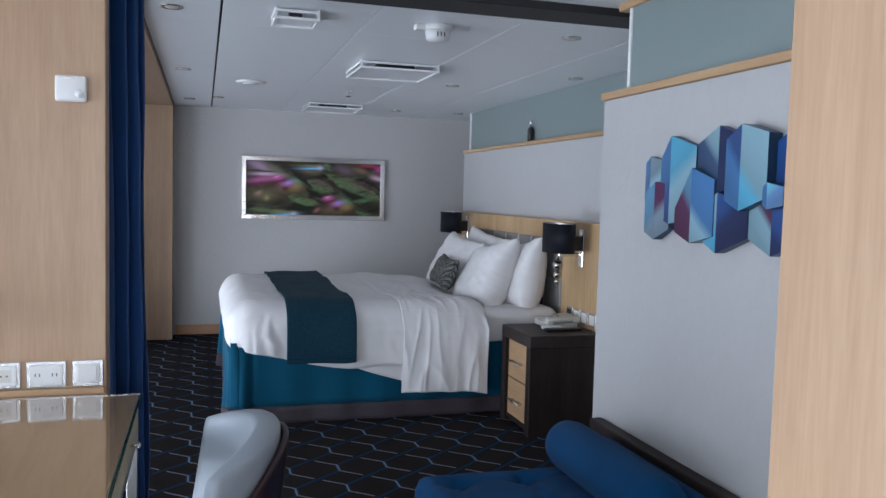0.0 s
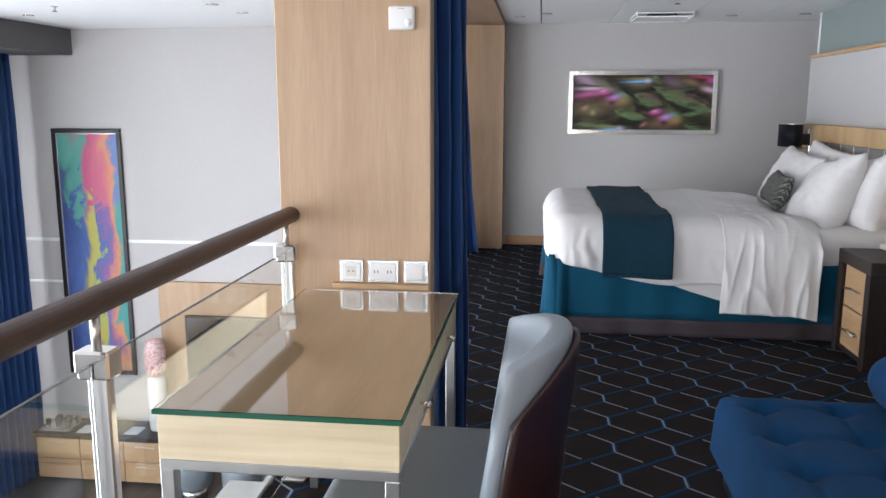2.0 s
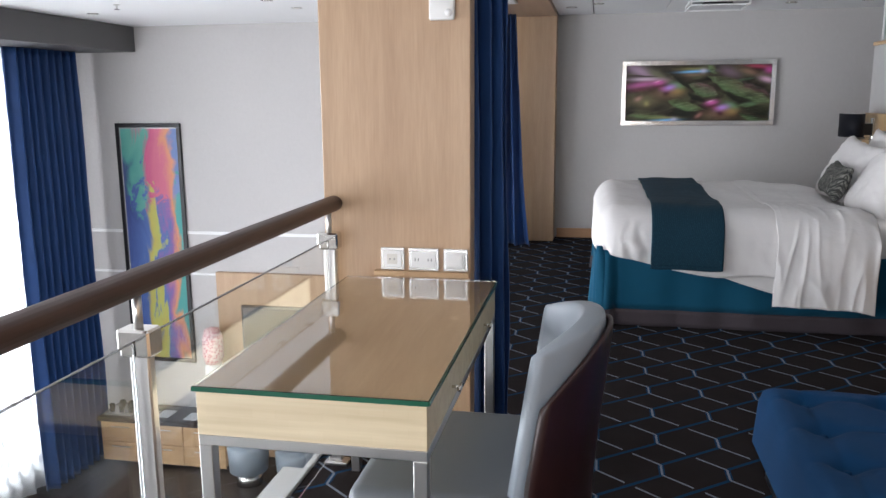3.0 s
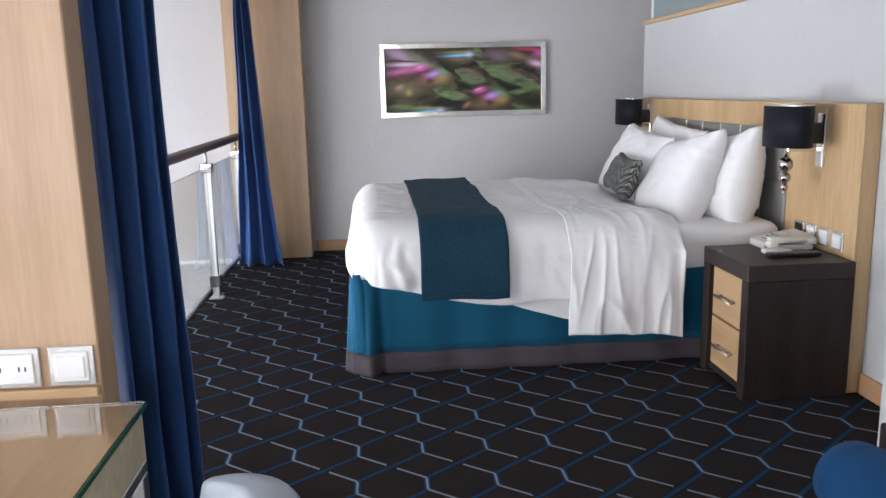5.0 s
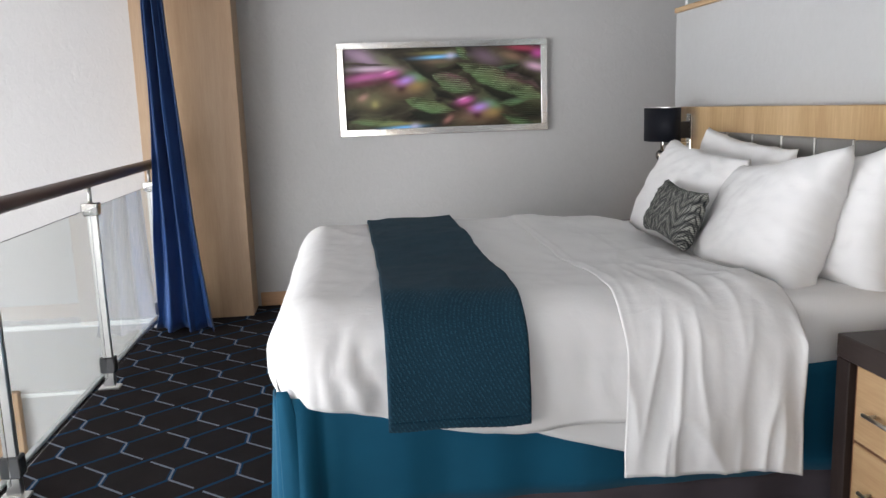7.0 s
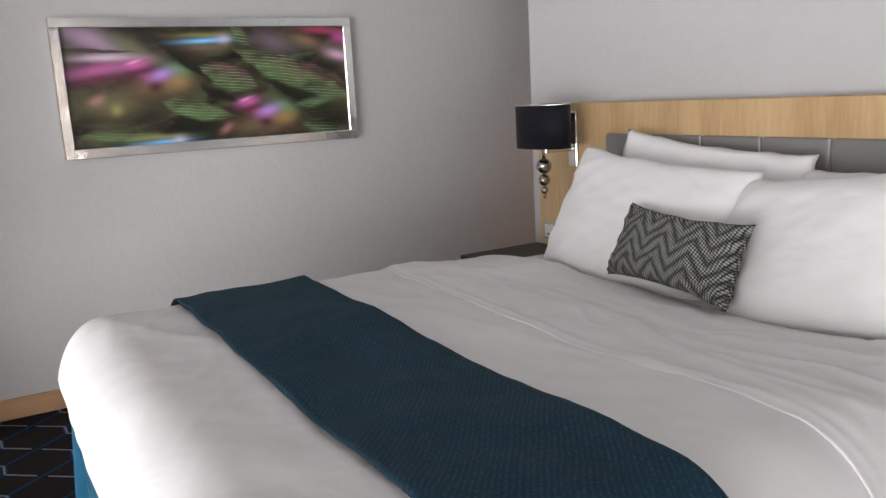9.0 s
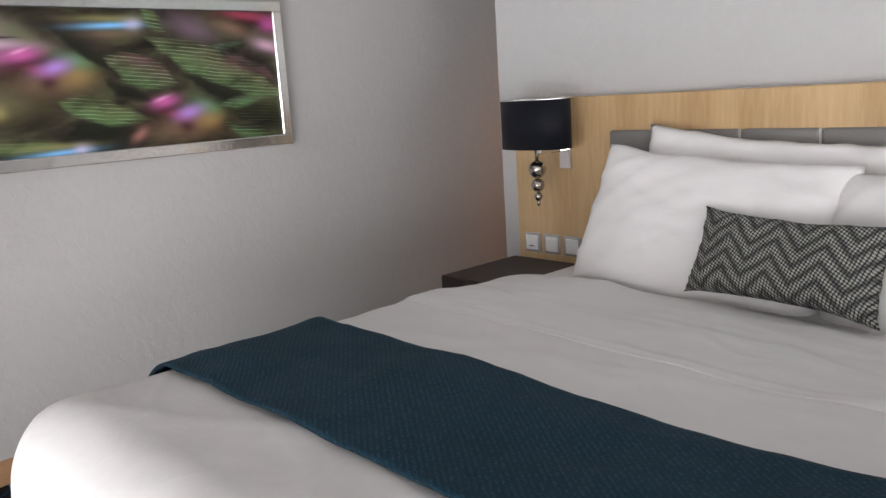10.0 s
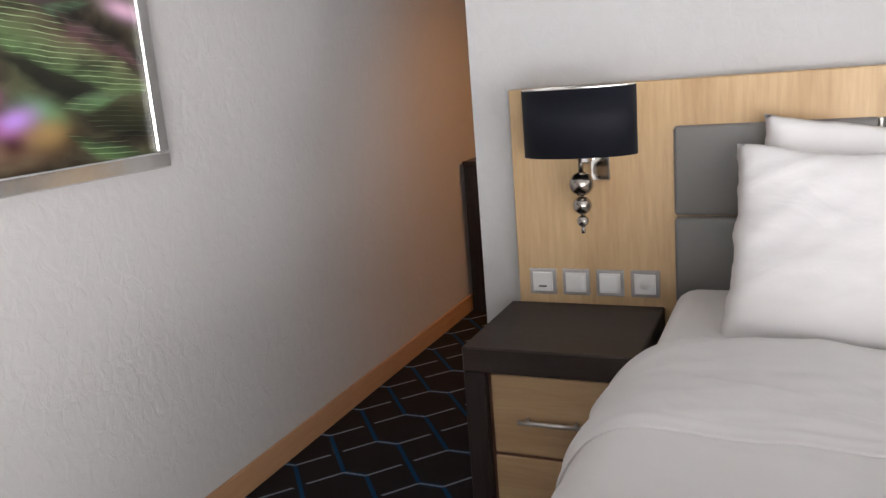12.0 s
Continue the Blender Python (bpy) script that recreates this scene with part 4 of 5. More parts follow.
def wall_lamp(y, dz):
    cx = 2.036
    lamp = thing("wall_lamp", (2.19, y, 0.83), "wall lamp with a black oval shade and hanging metal balls", "wall lamp", "bedside lamps")
    b = bmesh.new()
    lathe([(1.0, 1.048), (1.0, 1.226), (0.985, 1.226), (0.985, 1.048)], (cx, y, 0), 40, 0.085, 0.153, b)
    part("shade", b, M["shade"], lamp, "black satin oval shade", True)
    b = bmesh.new()
    lathe([(0.99, 1.2245), (0.99, 1.229), (0.955, 1.229), (0.955, 1.2245)], (cx, y, 0), 40, 0.085, 0.153, b)
    box((cx - 0.006, cx + 0.006, y - 0.145, y + 0.145, 1.222, 1.227), bm=b)
    part("shade_ring", b, M["steel"], lamp, "pale metal ring inside the shade")
    part("stem", tube((cx, y, 0.998), (cx, y, 1.19), 0.008), M["chrome"], lamp, "", True)
    part("metal_ball", ball((cx, y, 0.970), 0.033), M["pewter"], lamp, "smoked metal ball", True)
    part("metal_ball", ball((cx, y, 0.911), 0.0255), M["pewter"], lamp, "smoked metal ball", True)
    part("metal_ball", ball((cx, y, 0.868), 0.0165), M["pewter"], lamp, "smoked metal ball", True)
    part("finial", tube((cx, y, 0.853), (cx, y, 0.834), 0.006), M["pewter"], lamp, "", True)
    part("arm", box((cx, 2.176, y - 0.023, y - 0.010, 1.025, 1.045), 0.003), M["chrome"], lamp, "chrome arm")
    part("arm", box((cx - 0.006, cx + 0.006, y - 0.023, y, 1.026, 1.044), 0.003), M["chrome"], lamp, "chrome arm")
    part("bracket", box((2.10, 2.1745, y - 0.045, y - 0.006, 1.06, 1.15), 0.004), M["black_plastic"], lamp, "black bracket behind the shade")
    part("wall_plate", box((2.175, 2.1915, y - 0.047, y + 0.007, 0.957, 1.19), 0.003), M["chrome"], lamp, "chrome wall plate")
    lamp.location.z += dz


wall_lamp(7.066, 0.0)
wall_lamp(4.822, -0.008)


def plate(c, normal, size, insert, label, kind="rocker", frame_mat=None, group="switches"):
    """A wall plate at c that faces normal ('-x' or '-y')."""
    x, y, z = c
    w, h = size
    def slab(hw, hh, d0, d1, bev, dx=0.0, dz=0.0):
        if normal == "-x":
            return box((x - d1, x - d0, y - hw + dx, y + hw + dx, z - hh + dz, z + hh + dz), bev)
        return box((x - hw + dx, x + hw + dx, y - d1, y - d0, z - hh + dz, z + hh + dz), bev)
    pl = thing("socket" if kind in ("socket", "double") else "switch", c, label, "socket" if kind in ("socket", "double") else "switch", group)
    part("plate", slab(w / 2, h / 2, 0.0005, 0.008, 0.002), frame_mat or M["satin"], pl, "satin metal plate" if frame_mat is None else "")
    ins = part("insert", slab(w / 2 - 0.0105, h / 2 - 0.0105, 0.0085, 0.013, 0.0015), insert, pl)
    if kind == "socket":
        part("socket_well", slab(0.019, 0.019, 0.0132, 0.0142, 0.0004), M["ivory"], ins)
        for e in (-0.008, 0.008):
            part("pin_hole", slab(0.0025, 0.0025, 0.0144, 0.0150, 0, e), M["black_plastic"], ins)
    elif kind == "double":
        for e in (-0.024, 0.024):
            for g in (-0.006, 0.006):
                part("pin_hole", slab(0.0015, 0.005, 0.0132, 0.0138, 0, e + g), M["black_plastic"], ins)
    elif kind == "rocker":
        part("rocker", slab(w / 2 - 0.018, h / 2 - 0.018, 0.0132, 0.0165, 0.0012), M["plastic"], ins)
    elif kind == "dial":
        b = tube((x - 0.0132, y, z), (x - 0.020, y, z), 0.014, 20) if normal == "-x" else tube((x, y - 0.0132, z), (x, y - 0.02, z), 0.014, 20)
        part("dial", b, M["plastic"], ins, "", True)
    elif kind == "marked":
        part("lettering_bar", slab(0.012, 0.0025, 0.0132, 0.0138, 0, 0.0, -0.014), M["black_plastic"], ins, "small dark line of lettering")
    return pl


for i, k in enumerate(("marked", "rocker", "rocker", "dial")):
    plate((2.192, 7.233 - 0.1015 * i, 0.652), "-x", (0.082, 0.080), M["plastic"], "white switch in a satin metal plate over the nightstand", k)
for i, k in enumerate(("usb", "rocker", "rocker", "rocker")):
    plate((2.192, 4.945 - 0.105 * i, 0.645), "-x", (0.082, 0.080), M["black_plastic"] if i == 0 else M["plastic"],
          "black socket in a satin metal plate over the nightstand" if i == 0 else "white switch in a satin metal plate over the nightstand", k)

phone = thing("telephone", (2.05, 4.84, 0.585), "ivory desk telephone on the nightstand", "telephone")


def wedge(bounds, front):
    bm = box(bounds, 0.006, 2)
    x0, x1, y0, y1, z0, z1 = bounds
    for q in bm.verts:
        f = (q.co.x - x0) / (x1 - x0)
        if q.co.z > (z0 + z1) / 2:
            q.co.z = z0 + (z1 - z0) * (front + (1 - front) * f) - (z1 - q.co.z)
    return bm


part("body", wedge((1.94, 2.15, 4.79, 4.93, 0.586, 0.655), 0.45), M["ivory"], phone)
b = box((1.945, 2.155, 4.735, 4.782, 0.622, 0.648), 0.010, 2)
box((1.94, 1.985, 4.733, 4.784, 0.600, 0.630), 0.008, 2, b)
box((2.112, 2.158, 4.733, 4.784, 0.612, 0.640), 0.008, 2, b)
part("handset", b, M["ivory"], phone, "ivory handset", True)
part("cradle", box((1.96, 2.15, 4.75, 4.795, 0.586, 0.612), 0.004), M["ivory"], phone)
for i in range(3):
    for j in range(4):
        part("key", box((1.975 + 0.022 * j, 1.989 + 0.022 * j, 4.815 + 0.028 * i, 4.835 + 0.028 * i, 0.620 + 0.0075 * j, 0.6255 + 0.0075 * j), 0.001), M["satin"], phone)
rc = thing("remote_control", (2.0, 4.64, 0.585), "black remote control on the nightstand", "remote control")
part("case", box((1.885, 2.115, 4.615, 4.665, 0.5855, 0.603), 0.006, 2), M["black_plastic"], rc, "", True)
for i in range(6):
    for e in (-0.011, 0.011):
        part("button", box((1.905 + 0.03 * i, 1.918 + 0.03 * i, 4.636 + e, 4.644 + e, 0.6032, 0.6052), 0.0008), M["satin"], rc)
pad = part("notepad", box((1.90, 2.02, 4.69, 4.735, 0.5855, 0.606), 0.004), M["plastic"])
tagged(pad, "small white box beside the telephone", "box")

# ---- picture over the bed's far side ----
pic = thing("picture", (0.98, BACK, 1.40), "wide leaf and blossom print in a silver frame", "picture")
px0, px1, pz0, pz1 = 0.290, 1.668, 1.097, 1.694
part("print", box((px0 + 0.03, px1 - 0.03, 8.146, 8.152, pz0 + 0.03, pz1 - 0.03)), M["print"], pic, "blurred purple and green leaf print")
for bnd in ((px0, px1, 8.130, BACK - 0.002, pz1 - 0.044, pz1), (px0, px1, 8.130, BACK - 0.002, pz0, pz0 + 0.044),
            (px0, px0 + 0.044, 8.1304, BACK - 0.002, pz0 + 0.0445, pz1 - 0.0445), (px1 - 0.044, px1, 8.1304, BACK - 0.002, pz0 + 0.0445, pz1 - 0.0445)):
    part("frame_rail", box(bnd, 0.004), M["silver"], pic, "silver frame rail")


# ---- railings ----
def railing(y0, y1, posts, label):
    r = thing("railing", (-0.851, (y0 + y1) / 2, 0), label, "railing", "loft railings")
    b = tube((-0.851, y0, 0.99), (-0.851, y1, 0.99), 0.034, 20)
    for q in b.verts:
        q.co.z = 0.99 + (q.co.z - 0.99) * 0.85
    part("handrail", b, M["railwood"], r, "dark brown wooden handrail", True)
    for y in posts:
        p = part("post", box((-0.877, -0.825, y - 0.013, y + 0.013, 0.012, 0.872), 0.004), M["steel"], r, "brushed steel post")
        part("stem", tube((-0.851, y, 0.872), (-0.851, y, 0.97), 0.010), M["steel"], p, "", True)
        part("clamp", box((-0.889, -0.813, y - 0.028, y + 0.028, 0.832, 0.892), 0.005), M["chrome"], p, "polished glass clamp")
        part("clamp", box((-0.889, -0.813, y - 0.028, y + 0.028, 0.08, 0.155), 0.005), M["clamp_dark"], p, "dark glass clamp")
        part("foot", box((-0.899, -0.803, y - 0.03, y + 0.03, 0.0, 0.012), 0.003), M["steel"], p)
    ends = [y0] + list(posts) + [y1]
    for a, c in zip(posts, posts[1:]):
        g = part("glass_pane", box((-0.856, -0.846, a + 0.03, c - 0.03, 0.06, 0.867), 0.001), M["glass"], r, "clear glass pane")
        g.visible_shadow = False


railing(NEAR + 0.002, 3.003, (-3.19, -1.97, -0.75, 0.47, 1.70, 2.945), "dark wooden handrail on steel posts with glass panes")
railing(3.103, 7.905, (4.418, 5.537, 6.656, 7.775), "dark wooden handrail on steel posts with glass panes")


# ---- curtains ----
def curtain(name, line, z0, z1, folds, depth, material, label, gather=None, seed=0, nu=160, nv=40):
    """A hanging cloth along a line of two plan points; gather(v) narrows it, v from 0 at the hem to 1 at the top."""
    (xa, ya), (xb, yb) = line
    ln2 = math.hypot(xb - xa, yb - ya)
    nx, ny = -(yb - ya) / ln2, (xb - xa) / ln2

    def f(u, v):
        g, shift = gather(v) if gather else (1.0, 0.0)
        s = (u - 0.5) * g + 0.5 + shift
        s += 0.01 * fbm(u * 5, v * 2, seed)
        ph = folds * 2 * math.pi * u + 1.3 * fbm(u * 4, v * 1.2, seed + 3)
        d = depth * (math.sin(ph) + 0.25 * math.sin(2 * ph + 1)) * (0.75 + 0.25 * (1 - v)) + 0.012 * fbm(u * 3, v * 3, seed + 9)
        return (xa + (xb - xa) * s + nx * d, ya + (yb - ya) * s + ny * d, z0 + (z1 - z0) * v)
    ob = part(name, sheet(nu, nv, f), material, None, "", True)
    solid(ob, 0.004, 0.0)
    return tagged(ob, label, "curtain")


curtain("curtain", ((-0.405, 3.165), (-0.245, 3.330)), 0.006, 2.098, 3.6, 0.045, M["navy"], "navy blue curtain gathered beside the oak pillar", lambda v: (1.0 - 0.13 * v, -0.06 * v), 1)
curtain("curtain", ((-0.872, 7.68), (-0.500, 7.62)), 0.006, 2.099, 2.7, 0.055, M["navy"], "navy blue curtain gathered by the far pillar",
        lambda v: (1.0 - 0.70 * v ** 0.65, -0.08 * v), 5)
curtain("curtain", ((-5.33, 6.93), (-5.33, 7.94)), LOW + 0.01, 1.864, 9, 0.055, M["navy"], "long navy blue curtain at the tall window", None, 8, 240, 60)
curtain("sheer_curtain", ((-5.48, 5.4), (-5.48, 7.3)), LOW + 0.01, 1.864, 10, 0.035, M["sheer"], "white sheer curtain with a wavy pattern", None, 11, 300, 20)

# ---- desk and chair ----
desk = thing("desk", (-0.53, 2.35, 0), "pale maple desk with a glass top on a steel frame", "desk")
dx0, dx1, dy0, dy1 = -0.773, -0.242, 1.778, 2.914
part("end_panel", box((dx0, dx1, dy0, dy0 + 0.0115, 0.622, 0.7250), 0.0012), M["maple"], desk, "pale maple end panel")
part("body", box((dx0, dx1 - 0.016, dy0 + 0.0118, dy1, 0.622, 0.7250), 0.002), M["maple"], desk, "pale maple drawer case")
part("top_panel", box((dx0, dx1, dy0, dy1, 0.7257, 0.7262)), M["oak_h"], desk, "tan oak veneer under the glass")
g = part("glass_top", box((-0.780, -0.236, 1.772, 2.921, 0.7265, 0.739), 0.002), M["desk_glass"], desk, "clear glass top with green edges")
g.visible_shadow = False
part("glass_edge", box((-0.2357, -0.2339, 1.772, 2.921, 0.7272, 0.7382)), M["green_edge"], desk, "green glass edge")
part("glass_edge", box((-0.7795, -0.2365, 1.7695, 1.7715, 0.7272, 0.7382)), M["green_edge"], desk, "green glass edge")
for k in range(2):
    y0 = dy0 + 0.0125 + k * 0.562
    d = part("drawer", box((dx1 - 0.0155, dx1, y0, y0 + 0.560, 0.6225, 0.7248), 0.0012), M["maple"], desk)
    b = tube((dx1, y0 + 0.2825, 0.662), (dx1 + 0.022, y0 + 0.2825, 0.662), 0.004)
    tube((dx1 + 0.022, y0 + 0.262, 0.662), (dx1 + 0.022, y0 + 0.303, 0.662), 0.0055, bm=b)
    part("knob", b, M["chrome"], d, "chrome knob", True)
for x in (dx0, dx1 - 0.032):
    for y in (dy0, dy1 - 0.032):
        part("leg", box((x, x + 0.032, y, y + 0.032, 0.0, 0.5965), 0.002), M["steel"], desk, "square steel leg")
for bnd in ((dx0, dx1, dy0, dy0 + 0.032, 0.597, 0.6215), (dx0, dx1, dy1 - 0.032, dy1, 0.597, 0.6215), (dx0, dx0 + 0.032, dy0 + 0.033, dy1 - 0.033, 0.597, 0.6215), (dx1 - 0.032, dx1, dy0 + 0.033, dy1 - 0.033, 0.597, 0.6215)):
    part("frame_rail", box(bnd, 0.002), M["steel"], desk, "steel frame rail")

CHX, CHY = -0.285, 2.275
chair = thing("chair", (CHX, CHY, 0), "barrel chair, grey leather inside and a dark red-brown shell", "chair")


def back_shell(r0, r1, z0, z1, spread, droop, taper):
    def f(u, v):
        # the closed section runs u round the wall, v along the arc; the wings sweep back towards the top
        turn = 2 * v - 1
        zt = z1 - droop * abs(turn) ** 2.2
        rm, hw = (r0 + r1) / 2, (r1 - r0) / 2 * (1 - taper * abs(turn) ** 4)
        th = 2 * math.pi * u
        c, s = math.cos(th), math.sin(th)
        rr = rm + hw * math.copysign(abs(c) ** 0.35, c)
        zz = (z0 + zt) / 2 + (zt - z0) / 2 * math.copysign(abs(s) ** 0.2, s)
        low = min(1.0, max(0.0, (z1 - zz) / 0.40))
        ang = radians(spread * turn * (1 + 0.13 * low ** 1.2))
        out = 0.045 * max(0.0, (zz - 0.40)) / 0.4
        return (CHX + (rr + out) * math.cos(ang), CHY + (rr * 0.98) * math.sin(ang), zz)
    bm = sheet(32, 32, f)
    bmesh.ops.remove_doubles(bm, verts=bm.verts, dist=0.0006)
    bmesh.ops.holes_fill(bm, edges=bm.edges, sides=60)
    return bm


part("backrest", back_shell(0.300, 0.374, 0.38, 0.820, 48, 0.055, 0.6), M["leather_chair"], chair, "pale grey leather backrest", True)
part("shell", back_shell(0.375, 0.393, 0.26, 0.798, 47, 0.15, 0.0), M["maroon"], chair, "dark red-brown outer shell", True)
part("seat", box((CHX - 0.215, CHX + 0.33, CHY - 0.29, CHY + 0.29, 0.300, 0.408), 0.035, 4), M["leather_seat"], chair, "slate grey leather seat", True)
part("seat_frame", box((CHX - 0.19, CHX + 0.32, CHY - 0.27, CHY + 0.27, 0.25, 0.299), 0.004), M["maroon"], chair)
for ex in (-0.16, 0.30):
    for ey in (-0.24, 0.24):
        part("leg", tube((CHX + ex, CHY + ey, 0.0), (CHX + ex * 0.97, CHY + ey * 0.97, 0.25), 0.012, 10, None, 0.018), M["maroon"], chair, "", True)

# ---- sofa ----
sofa = thing("sofa", (1.0, 2.1, 0), "blue tufted daybed sofa with a black frame", "sofa")
SX0, SX1, SY0, SY1 = 0.648, 1.345, 1.29, 2.905


def tuft(u, v):
    x, y = SX0 + (SX1 - SX0) * u, SY0 + (SY1 - SY0) * v
    ex = min(u, 1 - u) * (SX1 - SX0)
    ey = min(v, 1 - v) * (SY1 - SY0)
    edge = min(ex, ey)
    z = 0.425
    if edge < 0.05:
        z -= 0.05 * (1 - math.sqrt(max(0.0, 1 - (1 - edge / 0.05) ** 2)))
    gx, gy = (u * 3.0) % 1 - 0.5, (v * 7.0) % 1 - 0.5
    dip = math.exp(-(gx * gx * 26 + gy * gy * 26))
    z -= 0.030 * dip * min(1.0, edge / 0.08)
    seam = max(math.exp(-((abs(gx)) / 0.06) ** 2), math.exp(-((abs(gy)) / 0.06) ** 2))
    z -= 0.007 * seam * min(1.0, edge / 0.08)
    return (x, y, z + 0.004 * fbm(x * 4, y * 4))


b = sheet(72, 150, tuft)
rim = [e for e in b.edges if e.is_boundary]
ext = bmesh.ops.extrude_edge_only(b, edges=rim)
for q in ext["geom"]:
    if isinstance(q, bmesh.types.BMVert):
        q.co.z = 0.22
        q.co.x += 0.012 * (1 if q.co.x > 1 else -1)
part("seat_cushion", b, M["sofa"], sofa, "blue button-tufted seat", True)
for i in range(3):
    for j in range(7):
        part("button", ball((SX0 + (SX1 - SX0) * (i + 0.5) / 3, SY0 + (SY1 - SY0) * (j + 0.5) / 7, 0.394), 0.011, None, 0.5), M["sofa"], sofa, "", True)
part("base", box((SX0 + 0.03, SX1 + 0.02, SY0 + 0.03, SY1 - 0.03, 0.10, 0.225), 0.008), M["black_plastic"], sofa, "black base")
pad = box((1.335, 1.3935, SY0 + 0.01, SY1 + 0.02, 0.36, 0.505), 0.022, 4)
part("back_pad", pad, M["sofa"], sofa, "low blue back pad", True)
part("back_frame", box((1.394, 1.447, SY0, SY1 + 0.19, 0.10, 0.525), 0.008, 2), M["wenge_v"], sofa, "black wooden back frame")
for x in (SX0 + 0.07, SX1 - 0.05):
    for y in (SY0 + 0.08, SY1 - 0.08):
        part("leg", tube((x, y, 0), (x, y, 0.10), 0.018, 12, None, 0.024), M["wenge_v"], sofa, "", True)
bo = lathe([(0.001, -0.34), (0.055, -0.34), (0.08, -0.325), (0.089, -0.28), (0.091, 0.0), (0.089, 0.28), (0.08, 0.325), (0.055, 0.34), (0.001, 0.34)], (0, 0, 0), 32)
bolster = part("bolster", bo, M["sofa"], None, "", True, Matrix.Translation((1.20, 2.57, 0.500)) @ Matrix.Rotation(radians(90), 4, "X"))
for e in (-1, 1):
    part("end_seam", lathe([(0.078, e * 0.3262), (0.083, e * 0.3262), (0.0855, e * 0.3215), (0.082, e * 0.3185)], (0, 0, 0), 32), M["sofa"], bolster, "stitched end seam", True, Matrix.Translation((1.20, 2.57, 0.500)) @ Matrix.Rotation(radians(90), 4, "X"))
tagged(bolster, "round blue bolster cushion lying on the sofa", "bolster")

# ---- faceted wall art ----
art = thing("wall_art", (1.447, 2.4, 1.44), "cluster of blue hexagonal wall panels", "wall art")
M["panel_edge"] = mat("dark blue panel edge", (0.02, 0.05, 0.10), 0.4)


def lacquer(upper, lower, y0, z0, z1, lean):
    """Satin colour that changes along a slanting line; y0, z0 and z1 are on the wall."""
    m = mat("blue lacquer", upper, 0.32)
    s3 = nd(m, "ShaderNodeSeparateXYZ")
    ln(m, coords(m), s3.inputs[0])
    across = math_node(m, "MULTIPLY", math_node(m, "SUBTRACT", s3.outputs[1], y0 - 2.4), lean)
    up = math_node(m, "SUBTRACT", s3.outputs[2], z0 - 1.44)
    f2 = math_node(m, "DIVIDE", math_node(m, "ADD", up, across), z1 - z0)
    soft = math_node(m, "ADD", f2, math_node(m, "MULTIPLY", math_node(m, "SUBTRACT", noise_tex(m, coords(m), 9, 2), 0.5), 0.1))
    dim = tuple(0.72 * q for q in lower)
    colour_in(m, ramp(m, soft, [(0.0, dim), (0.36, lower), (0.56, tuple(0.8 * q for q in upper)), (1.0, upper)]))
    return m


def crystal(ys, tops, bottoms, depth0, depth1, left, right, lean=0.8):
    """An upright panel folded along its middle: outlines at the far edge, the fold and the near edge."""
    bm = bmesh.new()
    rim = [(ys[0], tops[0], 0.0), (ys[1], tops[1], 0.012), (ys[2], tops[2], 0.0), (ys[2], bottoms[2], 0.0), (ys[1], bottoms[1], 0.012), (ys[0], bottoms[0], 0.0)]
    front = [bm.verts.new((1.447 - depth1 - e, a, c)) for a, c, e in rim]
    rear = [bm.verts.new((1.447 - depth0, a, c)) for a, c, e in rim]
    bm.faces.new((front[0], front[1], front[4], front[5]))
    bm.faces.new((front[1], front[2], front[3], front[4]))
    bm.faces.new(rear)
    for j in range(6):
        bm.faces.new((front[j], front[(j + 1) % 6], rear[(j + 1) % 6], rear[j]))
    z0, z1 = min(bottoms), max(tops)
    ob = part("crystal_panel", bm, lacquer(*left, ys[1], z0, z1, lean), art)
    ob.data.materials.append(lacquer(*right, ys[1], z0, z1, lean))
    ob.data.materials.append(M["panel_edge"])
    for j, face in enumerate(ob.data.polygons):
        face.material_index = min(j, 2)


SKY, TEAL, PALE, MIST = (0.11, 0.40, 0.58), (0.13, 0.30, 0.46), (0.25, 0.41, 0.48), (0.20, 0.27, 0.33)
ROYAL, AZURE, INK, SLATE, WINE = (0.028, 0.080, 0.26), (0.065, 0.19, 0.42), (0.012, 0.022, 0.09), (0.035, 0.075, 0.17), (0.10, 0.022, 0.085)
crystal((2.822, 2.771, 2.716), (1.505, 1.526, 1.512), (1.376, 1.360, 1.380), 0.0, 0.012, (AZURE, AZURE), (MIST, PALE))
crystal((2.802, 2.722, 2.649), (1.400, 1.439, 1.430), (1.266, 1.243, 1.282), 0.0, 0.022, (TEAL, MIST), (WINE, MIST))
crystal((2.710, 2.636, 2.510), (1.518, 1.588, 1.550), (1.315, 1.300, 1.330), 0.0, 0.020, (AZURE, ROYAL), (SKY, PALE))
crystal((2.507, 2.383, 2.305), (1.554, 1.603, 1.574), (1.440, 1.405, 1.420), 0.0, 0.018, (PALE, SLATE), (INK, INK), -0.9)
crystal((2.480, 2.371, 2.243), (1.350, 1.405, 1.370), (1.264, 1.223, 1.273), 0.0, 0.024, (PALE, SKY), (ROYAL, INK))
crystal((2.590, 2.486, 2.385), (1.352, 1.480, 1.443), (1.277, 1.246, 1.272), 0.0, 0.038, (TEAL, WINE), (AZURE, PALE), -0.9)
crystal((2.262, 2.135, 2.030), (1.350, 1.400, 1.380), (1.281, 1.232, 1.270), 0.0, 0.018, (WINE, PALE), (ROYAL, INK), -0.9)
crystal((2.145, 2.060, 1.970), (1.545, 1.580, 1.550), (1.400, 1.370, 1.390), 0.0, 0.014, (ROYAL, INK), (TEAL, AZURE))
